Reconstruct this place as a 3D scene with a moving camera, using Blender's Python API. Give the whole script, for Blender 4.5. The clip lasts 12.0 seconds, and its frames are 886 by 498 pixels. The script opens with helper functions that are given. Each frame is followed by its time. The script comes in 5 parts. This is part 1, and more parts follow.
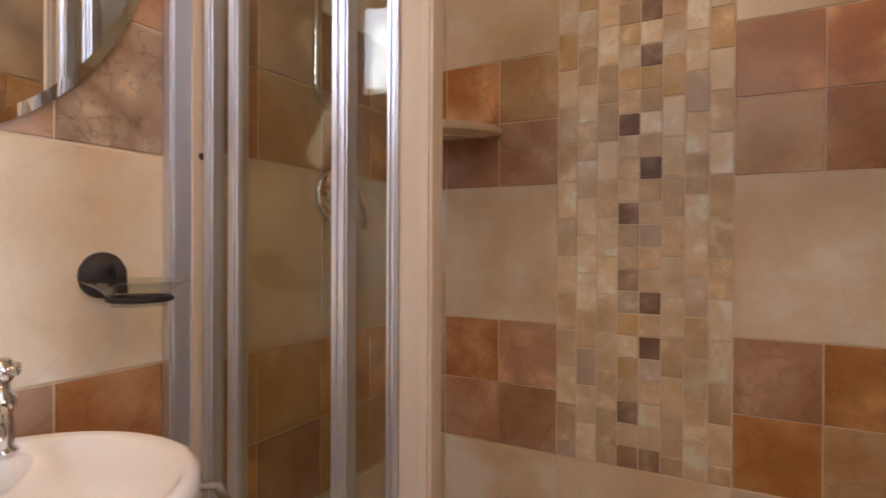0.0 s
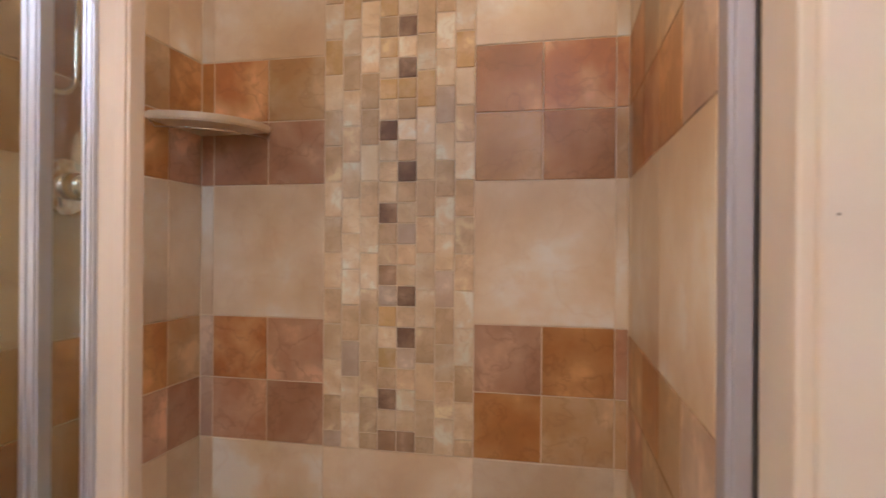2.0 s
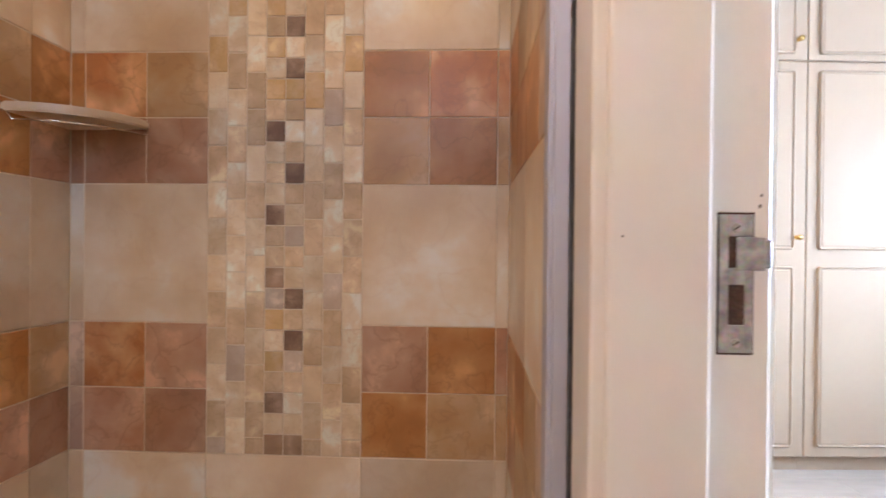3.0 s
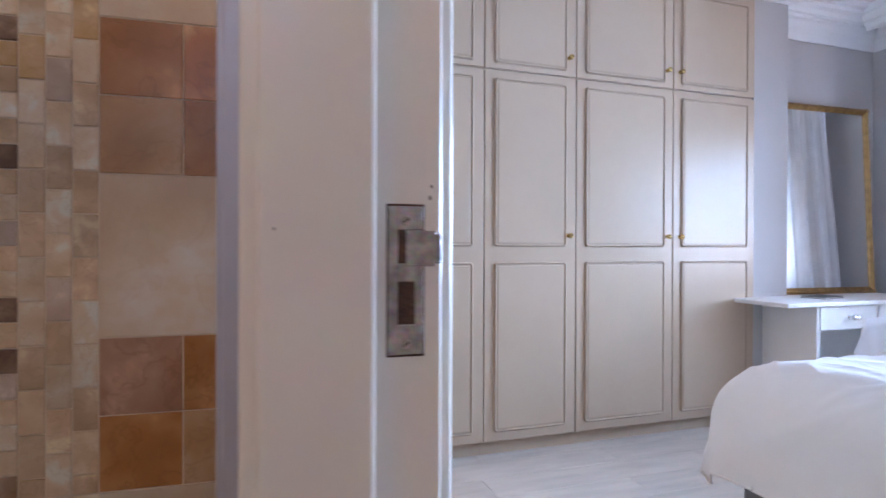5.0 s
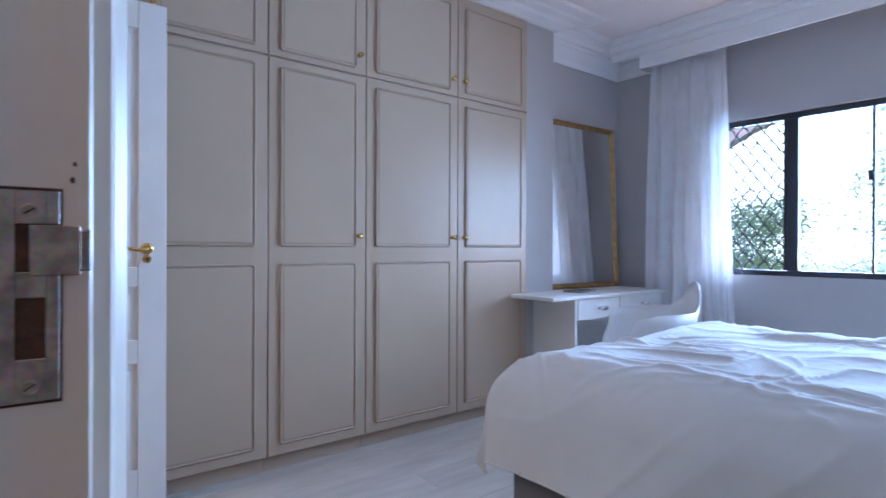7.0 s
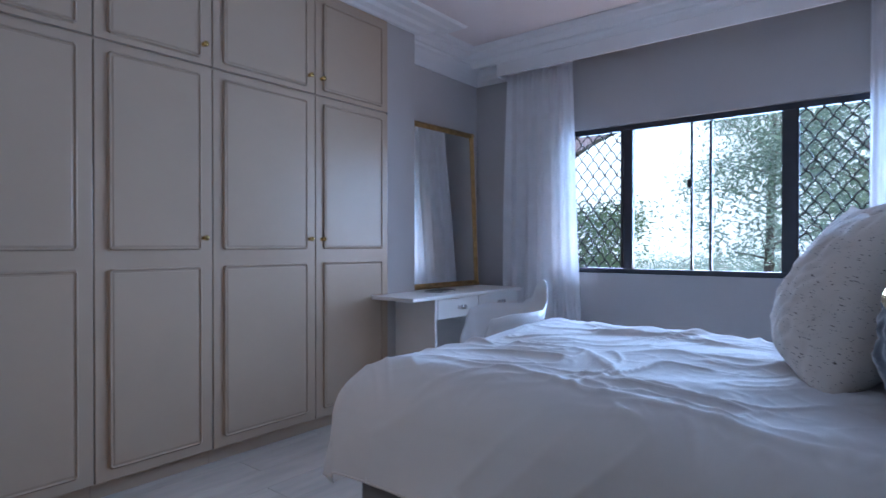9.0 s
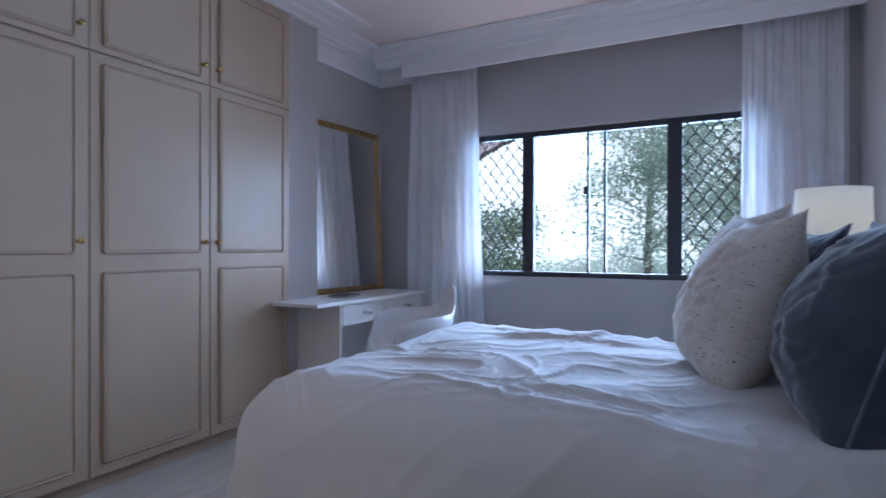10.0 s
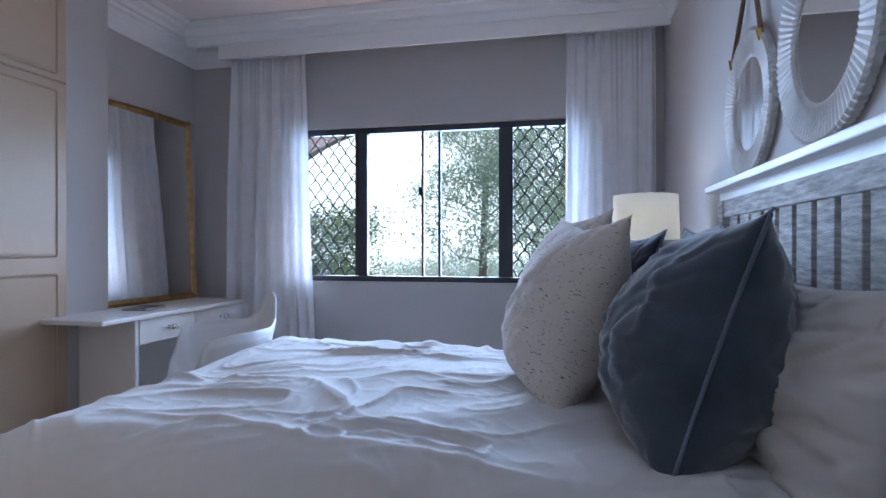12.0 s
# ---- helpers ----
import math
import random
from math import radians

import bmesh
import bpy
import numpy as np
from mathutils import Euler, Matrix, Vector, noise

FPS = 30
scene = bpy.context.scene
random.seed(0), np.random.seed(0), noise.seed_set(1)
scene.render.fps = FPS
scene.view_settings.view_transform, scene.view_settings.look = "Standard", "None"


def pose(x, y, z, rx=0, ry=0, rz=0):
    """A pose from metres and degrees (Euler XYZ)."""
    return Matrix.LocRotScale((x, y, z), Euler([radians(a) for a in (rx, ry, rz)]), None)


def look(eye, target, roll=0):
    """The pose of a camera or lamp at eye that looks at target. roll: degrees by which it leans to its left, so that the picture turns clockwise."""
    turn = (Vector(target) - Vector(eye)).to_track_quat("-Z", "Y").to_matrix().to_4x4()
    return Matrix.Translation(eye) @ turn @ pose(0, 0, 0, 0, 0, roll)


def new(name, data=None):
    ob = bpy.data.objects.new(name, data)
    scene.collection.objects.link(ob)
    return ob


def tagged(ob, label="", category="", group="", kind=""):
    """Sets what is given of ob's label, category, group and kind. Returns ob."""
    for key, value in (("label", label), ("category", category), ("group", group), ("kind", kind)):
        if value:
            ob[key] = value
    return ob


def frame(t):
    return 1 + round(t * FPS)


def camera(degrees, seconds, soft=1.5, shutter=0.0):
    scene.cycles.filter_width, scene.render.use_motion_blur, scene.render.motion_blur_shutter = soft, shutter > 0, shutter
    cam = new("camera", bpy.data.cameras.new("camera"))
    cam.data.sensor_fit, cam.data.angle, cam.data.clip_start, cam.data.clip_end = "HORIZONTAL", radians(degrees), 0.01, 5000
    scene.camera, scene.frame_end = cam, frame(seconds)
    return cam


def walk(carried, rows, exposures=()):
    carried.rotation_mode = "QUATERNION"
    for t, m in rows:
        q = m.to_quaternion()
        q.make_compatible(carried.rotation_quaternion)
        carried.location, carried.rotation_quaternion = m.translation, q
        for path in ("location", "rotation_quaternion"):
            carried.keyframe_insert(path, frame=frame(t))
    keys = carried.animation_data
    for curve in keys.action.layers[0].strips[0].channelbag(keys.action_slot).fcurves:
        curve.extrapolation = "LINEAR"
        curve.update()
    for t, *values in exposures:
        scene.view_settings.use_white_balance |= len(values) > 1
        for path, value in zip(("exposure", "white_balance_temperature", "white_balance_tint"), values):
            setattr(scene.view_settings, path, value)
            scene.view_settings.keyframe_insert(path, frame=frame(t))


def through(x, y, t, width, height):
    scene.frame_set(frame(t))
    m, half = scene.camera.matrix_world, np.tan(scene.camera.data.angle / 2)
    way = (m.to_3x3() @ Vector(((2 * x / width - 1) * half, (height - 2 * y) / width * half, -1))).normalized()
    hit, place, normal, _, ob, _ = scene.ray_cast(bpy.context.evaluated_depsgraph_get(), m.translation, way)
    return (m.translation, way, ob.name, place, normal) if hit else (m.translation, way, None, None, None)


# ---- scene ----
cam = camera(76.5, 12.0, shutter=0.5)
EXPOSURES = [(0, 1.55, 7900, 12), (2.5, 2.05, 7000, 10), (4.5, 1.48, 6200, 11), (5.0, 1.08, 5950, 12), (5.5, 0.73, 5750, 12), (6.5, 0.44, 5550, 11), (7.0, 0.34, 5450, 10), (9.0, -0.33, 5500, 11), (10.5, -0.38, 5850, 12), (12.0, -0.26, 6050, 11)]
PATH = [
    (0, (0.458, 0.514, 1.086), (-0.405, 2.318, 1.072), 0.3),
    (0.5, (0.503, 0.511, 1.083), (-0.243, 2.367, 1.07), 0.2),
    (1, (0.536, 0.504, 1.077), (-0.058, 2.414, 1.069), 0.3),
    (1.5, (0.574, 0.513, 1.077), (0.138, 2.465, 1.07), 0.4),
    (2, (0.628, 0.510, 1.072), (0.348, 2.491, 1.072), 0.4),
    (2.5, (0.662, 0.497, 1.077), (0.546, 2.494, 1.07), 0.5),
    (4.3, (0.76, 0.469, 1.113), (1.208, 2.419, 1.094), 0.3),
    (4.5, (0.767, 0.498, 1.093), (1.294, 2.428, 1.086), 0.2),
    (5, (0.83, 0.525, 1.086), (1.474, 2.419, 1.078), 0.2),
    (5.5, (0.886, 0.545, 1.078), (1.652, 2.392, 1.07), 0.2),
    (6, (0.904, 0.569, 1.077), (1.829, 2.342, 1.071), 0.2),
    (6.5, (0.912, 0.58, 1.081), (2.02, 2.245, 1.075), 0.2),
    (7, (0.926, 0.568, 1.087), (2.179, 2.127, 1.082), 0.2),
    (9, (1.008, 0.516, 1.111), (2.568, 1.760, 1.098), 0.0),
    (9.5, (1.010, 0.574, 1.108), (2.667, 1.695, 1.105), 0.1),
    (10, (1.018, 0.606, 1.122), (2.775, 1.540, 1.116), 0.1),
    (10.5, (1.037, 0.616, 1.122), (2.892, 1.364, 1.119), 0.1),
    (11, (1.091, 0.618, 1.125), (3.0, 1.212, 1.121), 0.1),
    (11.5, (1.179, 0.61, 1.136), (3.12, 1.09, 1.132), 0.1),
    (12, (1.274, 0.618, 1.14), (3.229, 1.04, 1.136), 0.0),
]
walk(cam, [(t, look(eye, target, roll)) for t, eye, target, roll in PATH], EXPOSURES)

# ---- world, sun, lamps ----
world = bpy.data.worlds.new("sky")
scene.world = world
world.use_nodes = True
wn = world.node_tree.nodes
sky = wn.new("ShaderNodeTexSky")
sky.sky_type, sky.sun_disc = "NISHITA", False
sky.sun_elevation, sky.sun_rotation = radians(58), radians(250)
wn["Background"].inputs["Strength"].default_value = 0.15
world.node_tree.links.new(sky.outputs["Color"], wn["Background"].inputs["Color"])


def lamp(name, kind, m, power, colour, **kw):
    d = bpy.data.lights.new(name, kind)
    d.energy, d.color = power, colour
    for k, v in kw.items():
        if k == "size":
            d.size = v
        elif k == "size_y":
            d.shape, d.size_y = "RECTANGLE", v
        elif k == "soft":
            d.shadow_soft_size = v
        elif k == "spread":
            d.spread = v
        elif k == "angle":
            d.angle = v
    ob = new(name, d)
    ob.matrix_world = m
    return ob


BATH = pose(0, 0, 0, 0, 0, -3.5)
lamp("sun", "SUN", look((-4, -6, 12), (6, 0, 0)), 5.0, (1.0, 0.95, 0.86), angle=radians(0.5))
lamp("window_daylight", "AREA", look((5.16, 1.5, 1.45), (4.0, 1.47, 1.30)), 84, (0.45, 0.66, 1.0), size=1.8, size_y=1.0, spread=radians(112))
lamp("window_ground_bounce", "AREA", look((5.17, 1.5, 1.0), (3.4, 1.5, 2.75)), 18, (1.0, 0.74, 0.68), size=1.8, size_y=0.4)
# added warm fill from the unseen hall, for the bed's near side
lamp("hall_warm_fill", "AREA", look((-0.35, 2.75, 2.40), (-0.30, 2.75, 0)), 11, (1.0, 0.66, 0.40), size=0.4)
lamp("bath_downlight", "AREA", BATH @ look((0.42, 0.62, 2.42), (0.42, 0.63, 0)), 2.7, (1.0, 0.62, 0.28), size=0.25)
# daylight of an unseen window, narrowed and aimed to cool the left shower tiles
lamp("bath_unseen_window_light", "AREA", BATH @ look((0.40, -0.66, 2.13), (-0.38, 2.0, 0.95)), 0.9, (0.60, 0.71, 1.0), size=0.55, size_y=0.4, spread=radians(80))
lamp("bedside_bulb", "POINT", pose(3.95, 0.26, 1.29), 1.5, (1.0, 0.95, 0.86), soft=0.03)

# ---- materials ----


def mat(name, colour, rough=0.5, metal=0.0, vary=0.12, scale=6.0, fine=60.0, bump=0.05, spec=0.5, coat=0.0, obj_vary=0.0, stretch=None):
    """A surface with colour variation at two scales and a fine relief."""
    m = bpy.data.materials.new(name)
    m.use_nodes = True
    n, l = m.node_tree.nodes, m.node_tree.links
    b = n["Principled BSDF"]
    b.inputs["Roughness"].default_value, b.inputs["Metallic"].default_value = rough, metal
    b.inputs["Specular IOR Level"].default_value, b.inputs["Coat Weight"].default_value = spec, coat
    b.inputs["Coat Roughness"].default_value = 0.12
    tc = n.new("ShaderNodeTexCoord")
    src = tc.outputs["Object"]
    if obj_vary:
        info = n.new("ShaderNodeObjectInfo")
        add = n.new("ShaderNodeVectorMath")
        add.operation = "MULTIPLY_ADD"
        l.new(info.outputs["Random"], add.inputs[0])
        add.inputs[1].default_value = (37, 53, 71)
        l.new(src, add.inputs[2])
        src = add.outputs[0]
    if stretch:
        mp = n.new("ShaderNodeMapping")
        mp.inputs["Scale"].default_value = stretch
        l.new(src, mp.inputs["Vector"])
        src = mp.outputs[0]
    big, small = n.new("ShaderNodeTexNoise"), n.new("ShaderNodeTexNoise")
    for t, s, d in ((big, scale, 5), (small, fine, 3)):
        t.inputs["Scale"].default_value, t.inputs["Detail"].default_value = s, d
        l.new(src, t.inputs["Vector"])
    ramp = n.new("ShaderNodeValToRGB")
    c = np.array(colour[:3])
    e = ramp.color_ramp.elements
    e[0].position, e[1].position = 0.32, 0.70
    e[0].color = (*np.clip(c * (1 - vary), 0, 1), 1)
    e[1].color = (*np.clip(c * (1 + vary), 0, 1), 1)
    l.new(big.outputs["Fac"], ramp.inputs["Fac"])
    mix = n.new("ShaderNodeMix")
    mix.data_type, mix.blend_type = "RGBA", "MULTIPLY"
    mix.inputs["Factor"].default_value = min(1.0, vary * 1.5)
    l.new(ramp.outputs["Color"], mix.inputs["A"])
    l.new(small.outputs["Color"], mix.inputs["B"])
    sat = n.new("ShaderNodeHueSaturation")
    sat.inputs["Value"].default_value = 1 + 0.5 * min(1.0, vary * 1.5)
    l.new(mix.outputs["Result"], sat.inputs["Color"])
    if obj_vary:
        mr = n.new("ShaderNodeMapRange")
        mr.inputs["To Min"].default_value, mr.inputs["To Max"].default_value = 1 - obj_vary, 1 + obj_vary
        l.new(info.outputs["Random"], mr.inputs["Value"])
        m2 = n.new("ShaderNodeVectorMath")
        m2.operation = "SCALE"
        l.new(sat.outputs[0], m2.inputs[0])
        l.new(mr.outputs[0], m2.inputs["Scale"])
        l.new(m2.outputs[0], b.inputs["Base Color"])
    else:
        l.new(sat.outputs[0], b.inputs["Base Color"])
    if bump:
        bp = n.new("ShaderNodeBump")
        bp.inputs["Strength"].default_value, bp.inputs["Distance"].default_value = bump, 0.004
        l.new(small.outputs["Fac"], bp.inputs["Height"])
        l.new(bp.outputs[0], b.inputs["Normal"])
    return m


def stone_tile(name, base, vein, patch, rough=0.36, scale=5.0, veins=0.30):
    """Mottled glazed stone-look tile: two tones in cloudy patches and thin darker veins, different on every tile."""
    m = bpy.data.materials.new(name)
    m.use_nodes = True
    n, l = m.node_tree.nodes, m.node_tree.links
    b = n["Principled BSDF"]
    b.inputs["Roughness"].default_value = rough
    b.inputs["Specular IOR Level"].default_value = 0.4
    tc, info = n.new("ShaderNodeTexCoord"), n.new("ShaderNodeObjectInfo")
    off = n.new("ShaderNodeVectorMath")
    off.operation = "MULTIPLY_ADD"
    l.new(info.outputs["Random"], off.inputs[0])
    off.inputs[1].default_value = (31, 47, 67)
    l.new(tc.outputs["Object"], off.inputs[2])
    t1, t2, t3 = (n.new("ShaderNodeTexNoise") for _ in range(3))
    for t, s, d, w in ((t1, scale, 8, 0.15), (t2, scale * 1.6, 9, 0.35), (t3, 90, 3, 0)):
        t.inputs["Scale"].default_value, t.inputs["Detail"].default_value, t.inputs["Distortion"].default_value = s, d, w
        l.new(off.outputs[0], t.inputs["Vector"])
    r1, r2 = n.new("ShaderNodeValToRGB"), n.new("ShaderNodeValToRGB")
    r1.color_ramp.elements[0].color, r1.color_ramp.elements[1].color = (*base, 1), (*patch, 1)
    r1.color_ramp.elements[0].position, r1.color_ramp.elements[1].position = 0.44, 0.58
    low = r1.color_ramp.elements.new(0.30)
    low.color = (*[0.6 * p + 0.4 * q for p, q in zip(base, vein)], 1)
    high = r1.color_ramp.elements.new(0.66)
    high.color = (*[min(0.85, p * 1.30 + 0.04) for p in patch], 1)
    e = r2.color_ramp.elements
    e[0].position, e[1].position = 0.475, 0.525
    e[0].color, e[1].color = (0, 0, 0, 1), (0, 0, 0, 1)
    k = r2.color_ramp.elements.new(0.50)
    k.color = (1, 1, 1, 1)
    l.new(t1.outputs["Fac"], r1.inputs["Fac"])
    l.new(t2.outputs["Fac"], r2.inputs["Fac"])
    mx = n.new("ShaderNodeMix")
    mx.data_type = "RGBA"
    sc = n.new("ShaderNodeMath")
    sc.operation = "MULTIPLY"
    sc.inputs[1].default_value = veins
    l.new(r2.outputs["Color"], sc.inputs[0])
    l.new(sc.outputs[0], mx.inputs["Factor"])
    l.new(r1.outputs["Color"], mx.inputs["A"])
    mx.inputs["B"].default_value = (*vein, 1)
    mr = n.new("ShaderNodeMapRange")
    mr.inputs["To Min"].default_value, mr.inputs["To Max"].default_value = 0.86, 1.14
    l.new(info.outputs["Random"], mr.inputs["Value"])
    s2 = n.new("ShaderNodeVectorMath")
    s2.operation = "SCALE"
    l.new(mx.outputs["Result"], s2.inputs[0])
    l.new(mr.outputs[0], s2.inputs["Scale"])
    l.new(s2.outputs[0], b.inputs["Base Color"])
    bp = n.new("ShaderNodeBump")
    bp.inputs["Strength"].default_value, bp.inputs["Distance"].default_value = 0.08, 0.003
    l.new(t3.outputs["Fac"], bp.inputs["Height"])
    l.new(bp.outputs[0], b.inputs["Normal"])
    return m


def glass(name, tint=(1, 1, 1), rough=0.0):
    """Thin clear pane: mostly see-through, with a real reflection that grows at a slant."""
    m = bpy.data.materials.new(name)
    m.use_nodes = True
    n, l = m.node_tree.nodes, m.node_tree.links
    n.remove(n["Principled BSDF"])
    tr, gl, fr, mx = n.new("ShaderNodeBsdfTransparent"), n.new("ShaderNodeBsdfGlossy"), n.new("ShaderNodeMath"), n.new("ShaderNodeMixShader")
    lw, pw = n.new("ShaderNodeLayerWeight"), n.new("ShaderNodeMath")
    lw.inputs["Blend"].default_value = 0.5
    pw.operation, pw.inputs[1].default_value = "POWER", 4.0
    fr.operation, fr.inputs[1].default_value, fr.inputs[2].default_value = "MULTIPLY_ADD", 0.9, 0.045
    l.new(lw.outputs["Facing"], pw.inputs[0])
    l.new(pw.outputs[0], fr.inputs[0])
    tr.inputs["Color"].default_value = (*tint, 1)
    gl.inputs["Roughness"].default_value = rough
    l.new(fr.outputs[0], mx.inputs[0])
    l.new(tr.outputs[0], mx.inputs[1])
    l.new(gl.outputs[0], mx.inputs[2])
    l.new(mx.outputs[0], n["Material Output"].inputs["Surface"])
    return m


def cloth(name, colour, through=0.3, vary=0.06, weave=900.0, bump=0.15, rough=0.9, sheen=0.3):
    """Woven cloth that lets some light through."""
    m = mat(name, colour, rough, vary=vary, scale=9, fine=weave, bump=bump, spec=0.2)
    n, l = m.node_tree.nodes, m.node_tree.links
    b = n["Principled BSDF"]
    b.inputs["Sheen Weight"].default_value = sheen
    if through:
        t, mx = n.new("ShaderNodeBsdfTranslucent"), n.new("ShaderNodeMixShader")
        t.inputs["Color"].default_value = (*colour[:3], 1)
        mx.inputs[0].default_value = through
        l.new(b.outputs[0], mx.inputs[1])
        l.new(t.outputs[0], mx.inputs[2])
        l.new(mx.outputs[0], n["Material Output"].inputs["Surface"])
    return m


M = {}
M["cream_tile"] = stone_tile("cream_tile", (0.70, 0.57, 0.41), (0.56, 0.38, 0.25), (0.80, 0.71, 0.58), 0.30, 3.6, 0.12)
M["terracotta"] = stone_tile("terracotta_tile", (0.48, 0.205, 0.08), (0.24, 0.10, 0.05), (0.64, 0.38, 0.20), 0.36, 6.0)
M["rust"] = stone_tile("rust_tile", (0.47, 0.215, 0.075), (0.25, 0.11, 0.04), (0.57, 0.31, 0.13), 0.36, 6.0)
M["mauve"] = stone_tile("mauve_tile", (0.49, 0.275, 0.175), (0.27, 0.14, 0.08), (0.57, 0.37, 0.255), 0.38, 6.0)
M["tan"] = stone_tile("tan_tile", (0.54, 0.34, 0.17), (0.36, 0.21, 0.10), (0.60, 0.44, 0.27), 0.36, 6.0)
M["pale_rose"] = stone_tile("pale_rose_tile", (0.50, 0.36, 0.28), (0.36, 0.22, 0.17), (0.60, 0.47, 0.37), 0.38, 6.0)
M["mos_cream"] = stone_tile("mosaic_cream", (0.72, 0.58, 0.39), (0.52, 0.37, 0.22), (0.80, 0.69, 0.53), 0.45, 14.0)
M["mos_tan"] = stone_tile("mosaic_tan", (0.60, 0.45, 0.28), (0.40, 0.27, 0.15), (0.70, 0.55, 0.38), 0.45, 14.0)
M["mos_gold"] = stone_tile("mosaic_gold", (0.62, 0.43, 0.21), (0.46, 0.29, 0.13), (0.68, 0.51, 0.30), 0.45, 14.0)
M["mos_brown"] = stone_tile("mosaic_brown", (0.36, 0.24, 0.15), (0.22, 0.13, 0.08), (0.44, 0.31, 0.21), 0.45, 14.0)
M["mos_grey"] = stone_tile("mosaic_grey", (0.56, 0.45, 0.35), (0.42, 0.31, 0.22), (0.62, 0.53, 0.44), 0.45, 14.0)
M["mos_white"] = stone_tile("mosaic_white", (0.75, 0.63, 0.46), (0.62, 0.48, 0.32), (0.80, 0.71, 0.56), 0.45, 14.0)
M["mos_dark"] = stone_tile("mosaic_dark", (0.20, 0.12, 0.08), (0.10, 0.06, 0.04), (0.32, 0.22, 0.15), 0.45, 14.0)
M["pitted"] = stone_tile("pitted_tile", (0.46, 0.33, 0.25), (0.10, 0.07, 0.05), (0.54, 0.42, 0.33), 0.5, 16.0, 0.40)
M["grout"] = mat("grout", (0.78, 0.68, 0.53), 0.9, vary=0.15, scale=8, fine=140, bump=0.2)
M["wall"] = mat("lilac_grey_wall_paint", (0.50, 0.475, 0.465), 0.75, vary=0.03, scale=2, fine=160, bump=0.06)
M["plaster"] = mat("plain_plaster", (0.72, 0.66, 0.58), 0.8, vary=0.05, scale=2, fine=120, bump=0.06)
M["ceiling"] = mat("ceiling_paint", (0.80, 0.73, 0.715), 0.8, vary=0.02, scale=2, fine=120, bump=0.03)
M["cornice"] = mat("cornice_paint", (0.82, 0.81, 0.81), 0.6, vary=0.02, scale=4, fine=90, bump=0.02)
M["cream_paint"] = mat("cream_cupboard_enamel", (0.49, 0.372, 0.268), 0.29, vary=0.03, scale=3, fine=30, bump=0.02, spec=0.36)
# cupboard enamel, darkened so its colour carries the shade of the panel mouldings
M["groove_shade"] = mat("cupboard_groove_shade", (0.43, 0.32, 0.225), 0.45, vary=0.06, scale=8, fine=80, bump=0.05)
M["white_gloss"] = mat("white_gloss_enamel", (0.80, 0.76, 0.71), 0.30, vary=0.04, scale=5, fine=25, bump=0.10, coat=0.15)
# white gloss tinted so its colour carries the bathroom's warm lamplight
M["jamb_gloss"] = mat("warm_lit_gloss_enamel", (0.78, 0.70, 0.61), 0.34, vary=0.07, scale=4, fine=22, bump=0.14, coat=0.1)
M["alu_dull"] = mat("dull_aluminium", (0.50, 0.50, 0.56), 0.55, 0.5, vary=0.06, scale=4, fine=160, bump=0.03)
M["white_paint"] = mat("white_painted_wood", (0.80, 0.78, 0.76), 0.42, vary=0.03, scale=5, fine=60, bump=0.04)
M["chalk_paint"] = mat("chalky_white_carved_wood", (0.60, 0.575, 0.55), 0.6, vary=0.12, scale=14, fine=120, bump=0.15)
M["wash_wood"] = mat("whitewashed_timber", (0.58, 0.565, 0.54), 0.75, vary=0.38, scale=6, fine=34, bump=0.6, stretch=(2.2, 1, 16), obj_vary=0.08)
M["floor"] = mat("pale_limed_laminate", (0.58, 0.525, 0.465), 0.28, vary=0.12, scale=3.0, fine=22, bump=0.04, stretch=(1, 5, 1), obj_vary=0.06)
M["bath_floor"] = mat("bath_floor_tile", (0.50, 0.38, 0.26), 0.4, vary=0.15, scale=5, fine=60)
M["brass"] = mat("polished_brass", (0.66, 0.43, 0.13), 0.14, 1.0, vary=0.06, scale=20, fine=90, bump=0.02)
M["old_brass"] = mat("worn_brass", (0.62, 0.44, 0.18), 0.25, 1.0, vary=0.15, scale=30, fine=120, bump=0.04)
M["chrome"] = mat("chrome", (0.80, 0.80, 0.82), 0.08, 1.0, vary=0.03, scale=20, fine=120, bump=0.01)
M["alu"] = mat("satin_aluminium", (0.70, 0.73, 0.80), 0.36, 0.9, vary=0.02, scale=3, fine=200, bump=0.0)
M["alu_white"] = mat("aged_white_profile", (0.66, 0.56, 0.46), 0.38, vary=0.05, scale=4, fine=80, bump=0.02)
M["steel"] = mat("worn_steel_plate", (0.44, 0.40, 0.37), 0.42, 0.80, vary=0.38, scale=60, fine=220, bump=0.08)
M["rust_dark"] = mat("rust_and_hole_shade", (0.09, 0.045, 0.03), 0.9, vary=0.4, scale=60, fine=300, bump=0.4)
M["mould"] = mat("black_mould_sealant", (0.045, 0.04, 0.035), 0.8, vary=0.5, scale=40, fine=140, bump=0.2)
M["ceramic"] = mat("white_ceramic", (0.84, 0.82, 0.79), 0.07, vary=0.02, scale=3, fine=40, bump=0.0, coat=0.5)
M["black"] = mat("black_painted_metal", (0.022, 0.022, 0.026), 0.55, vary=0.2, scale=10, fine=120, bump=0.05)
M["frame"] = mat("dark_bronze_window_frame", (0.030, 0.034, 0.045), 0.45, vary=0.15, scale=10, fine=120, bump=0.03)
M["gilt"] = mat("antique_gilt", (0.42, 0.26, 0.10), 0.36, 0.75, vary=0.25, scale=25, fine=140, bump=0.3)
M["mirror"] = mat("mirror_silver", (0.86, 0.88, 0.88), 0.015, 1.0, vary=0.0, bump=0.0)
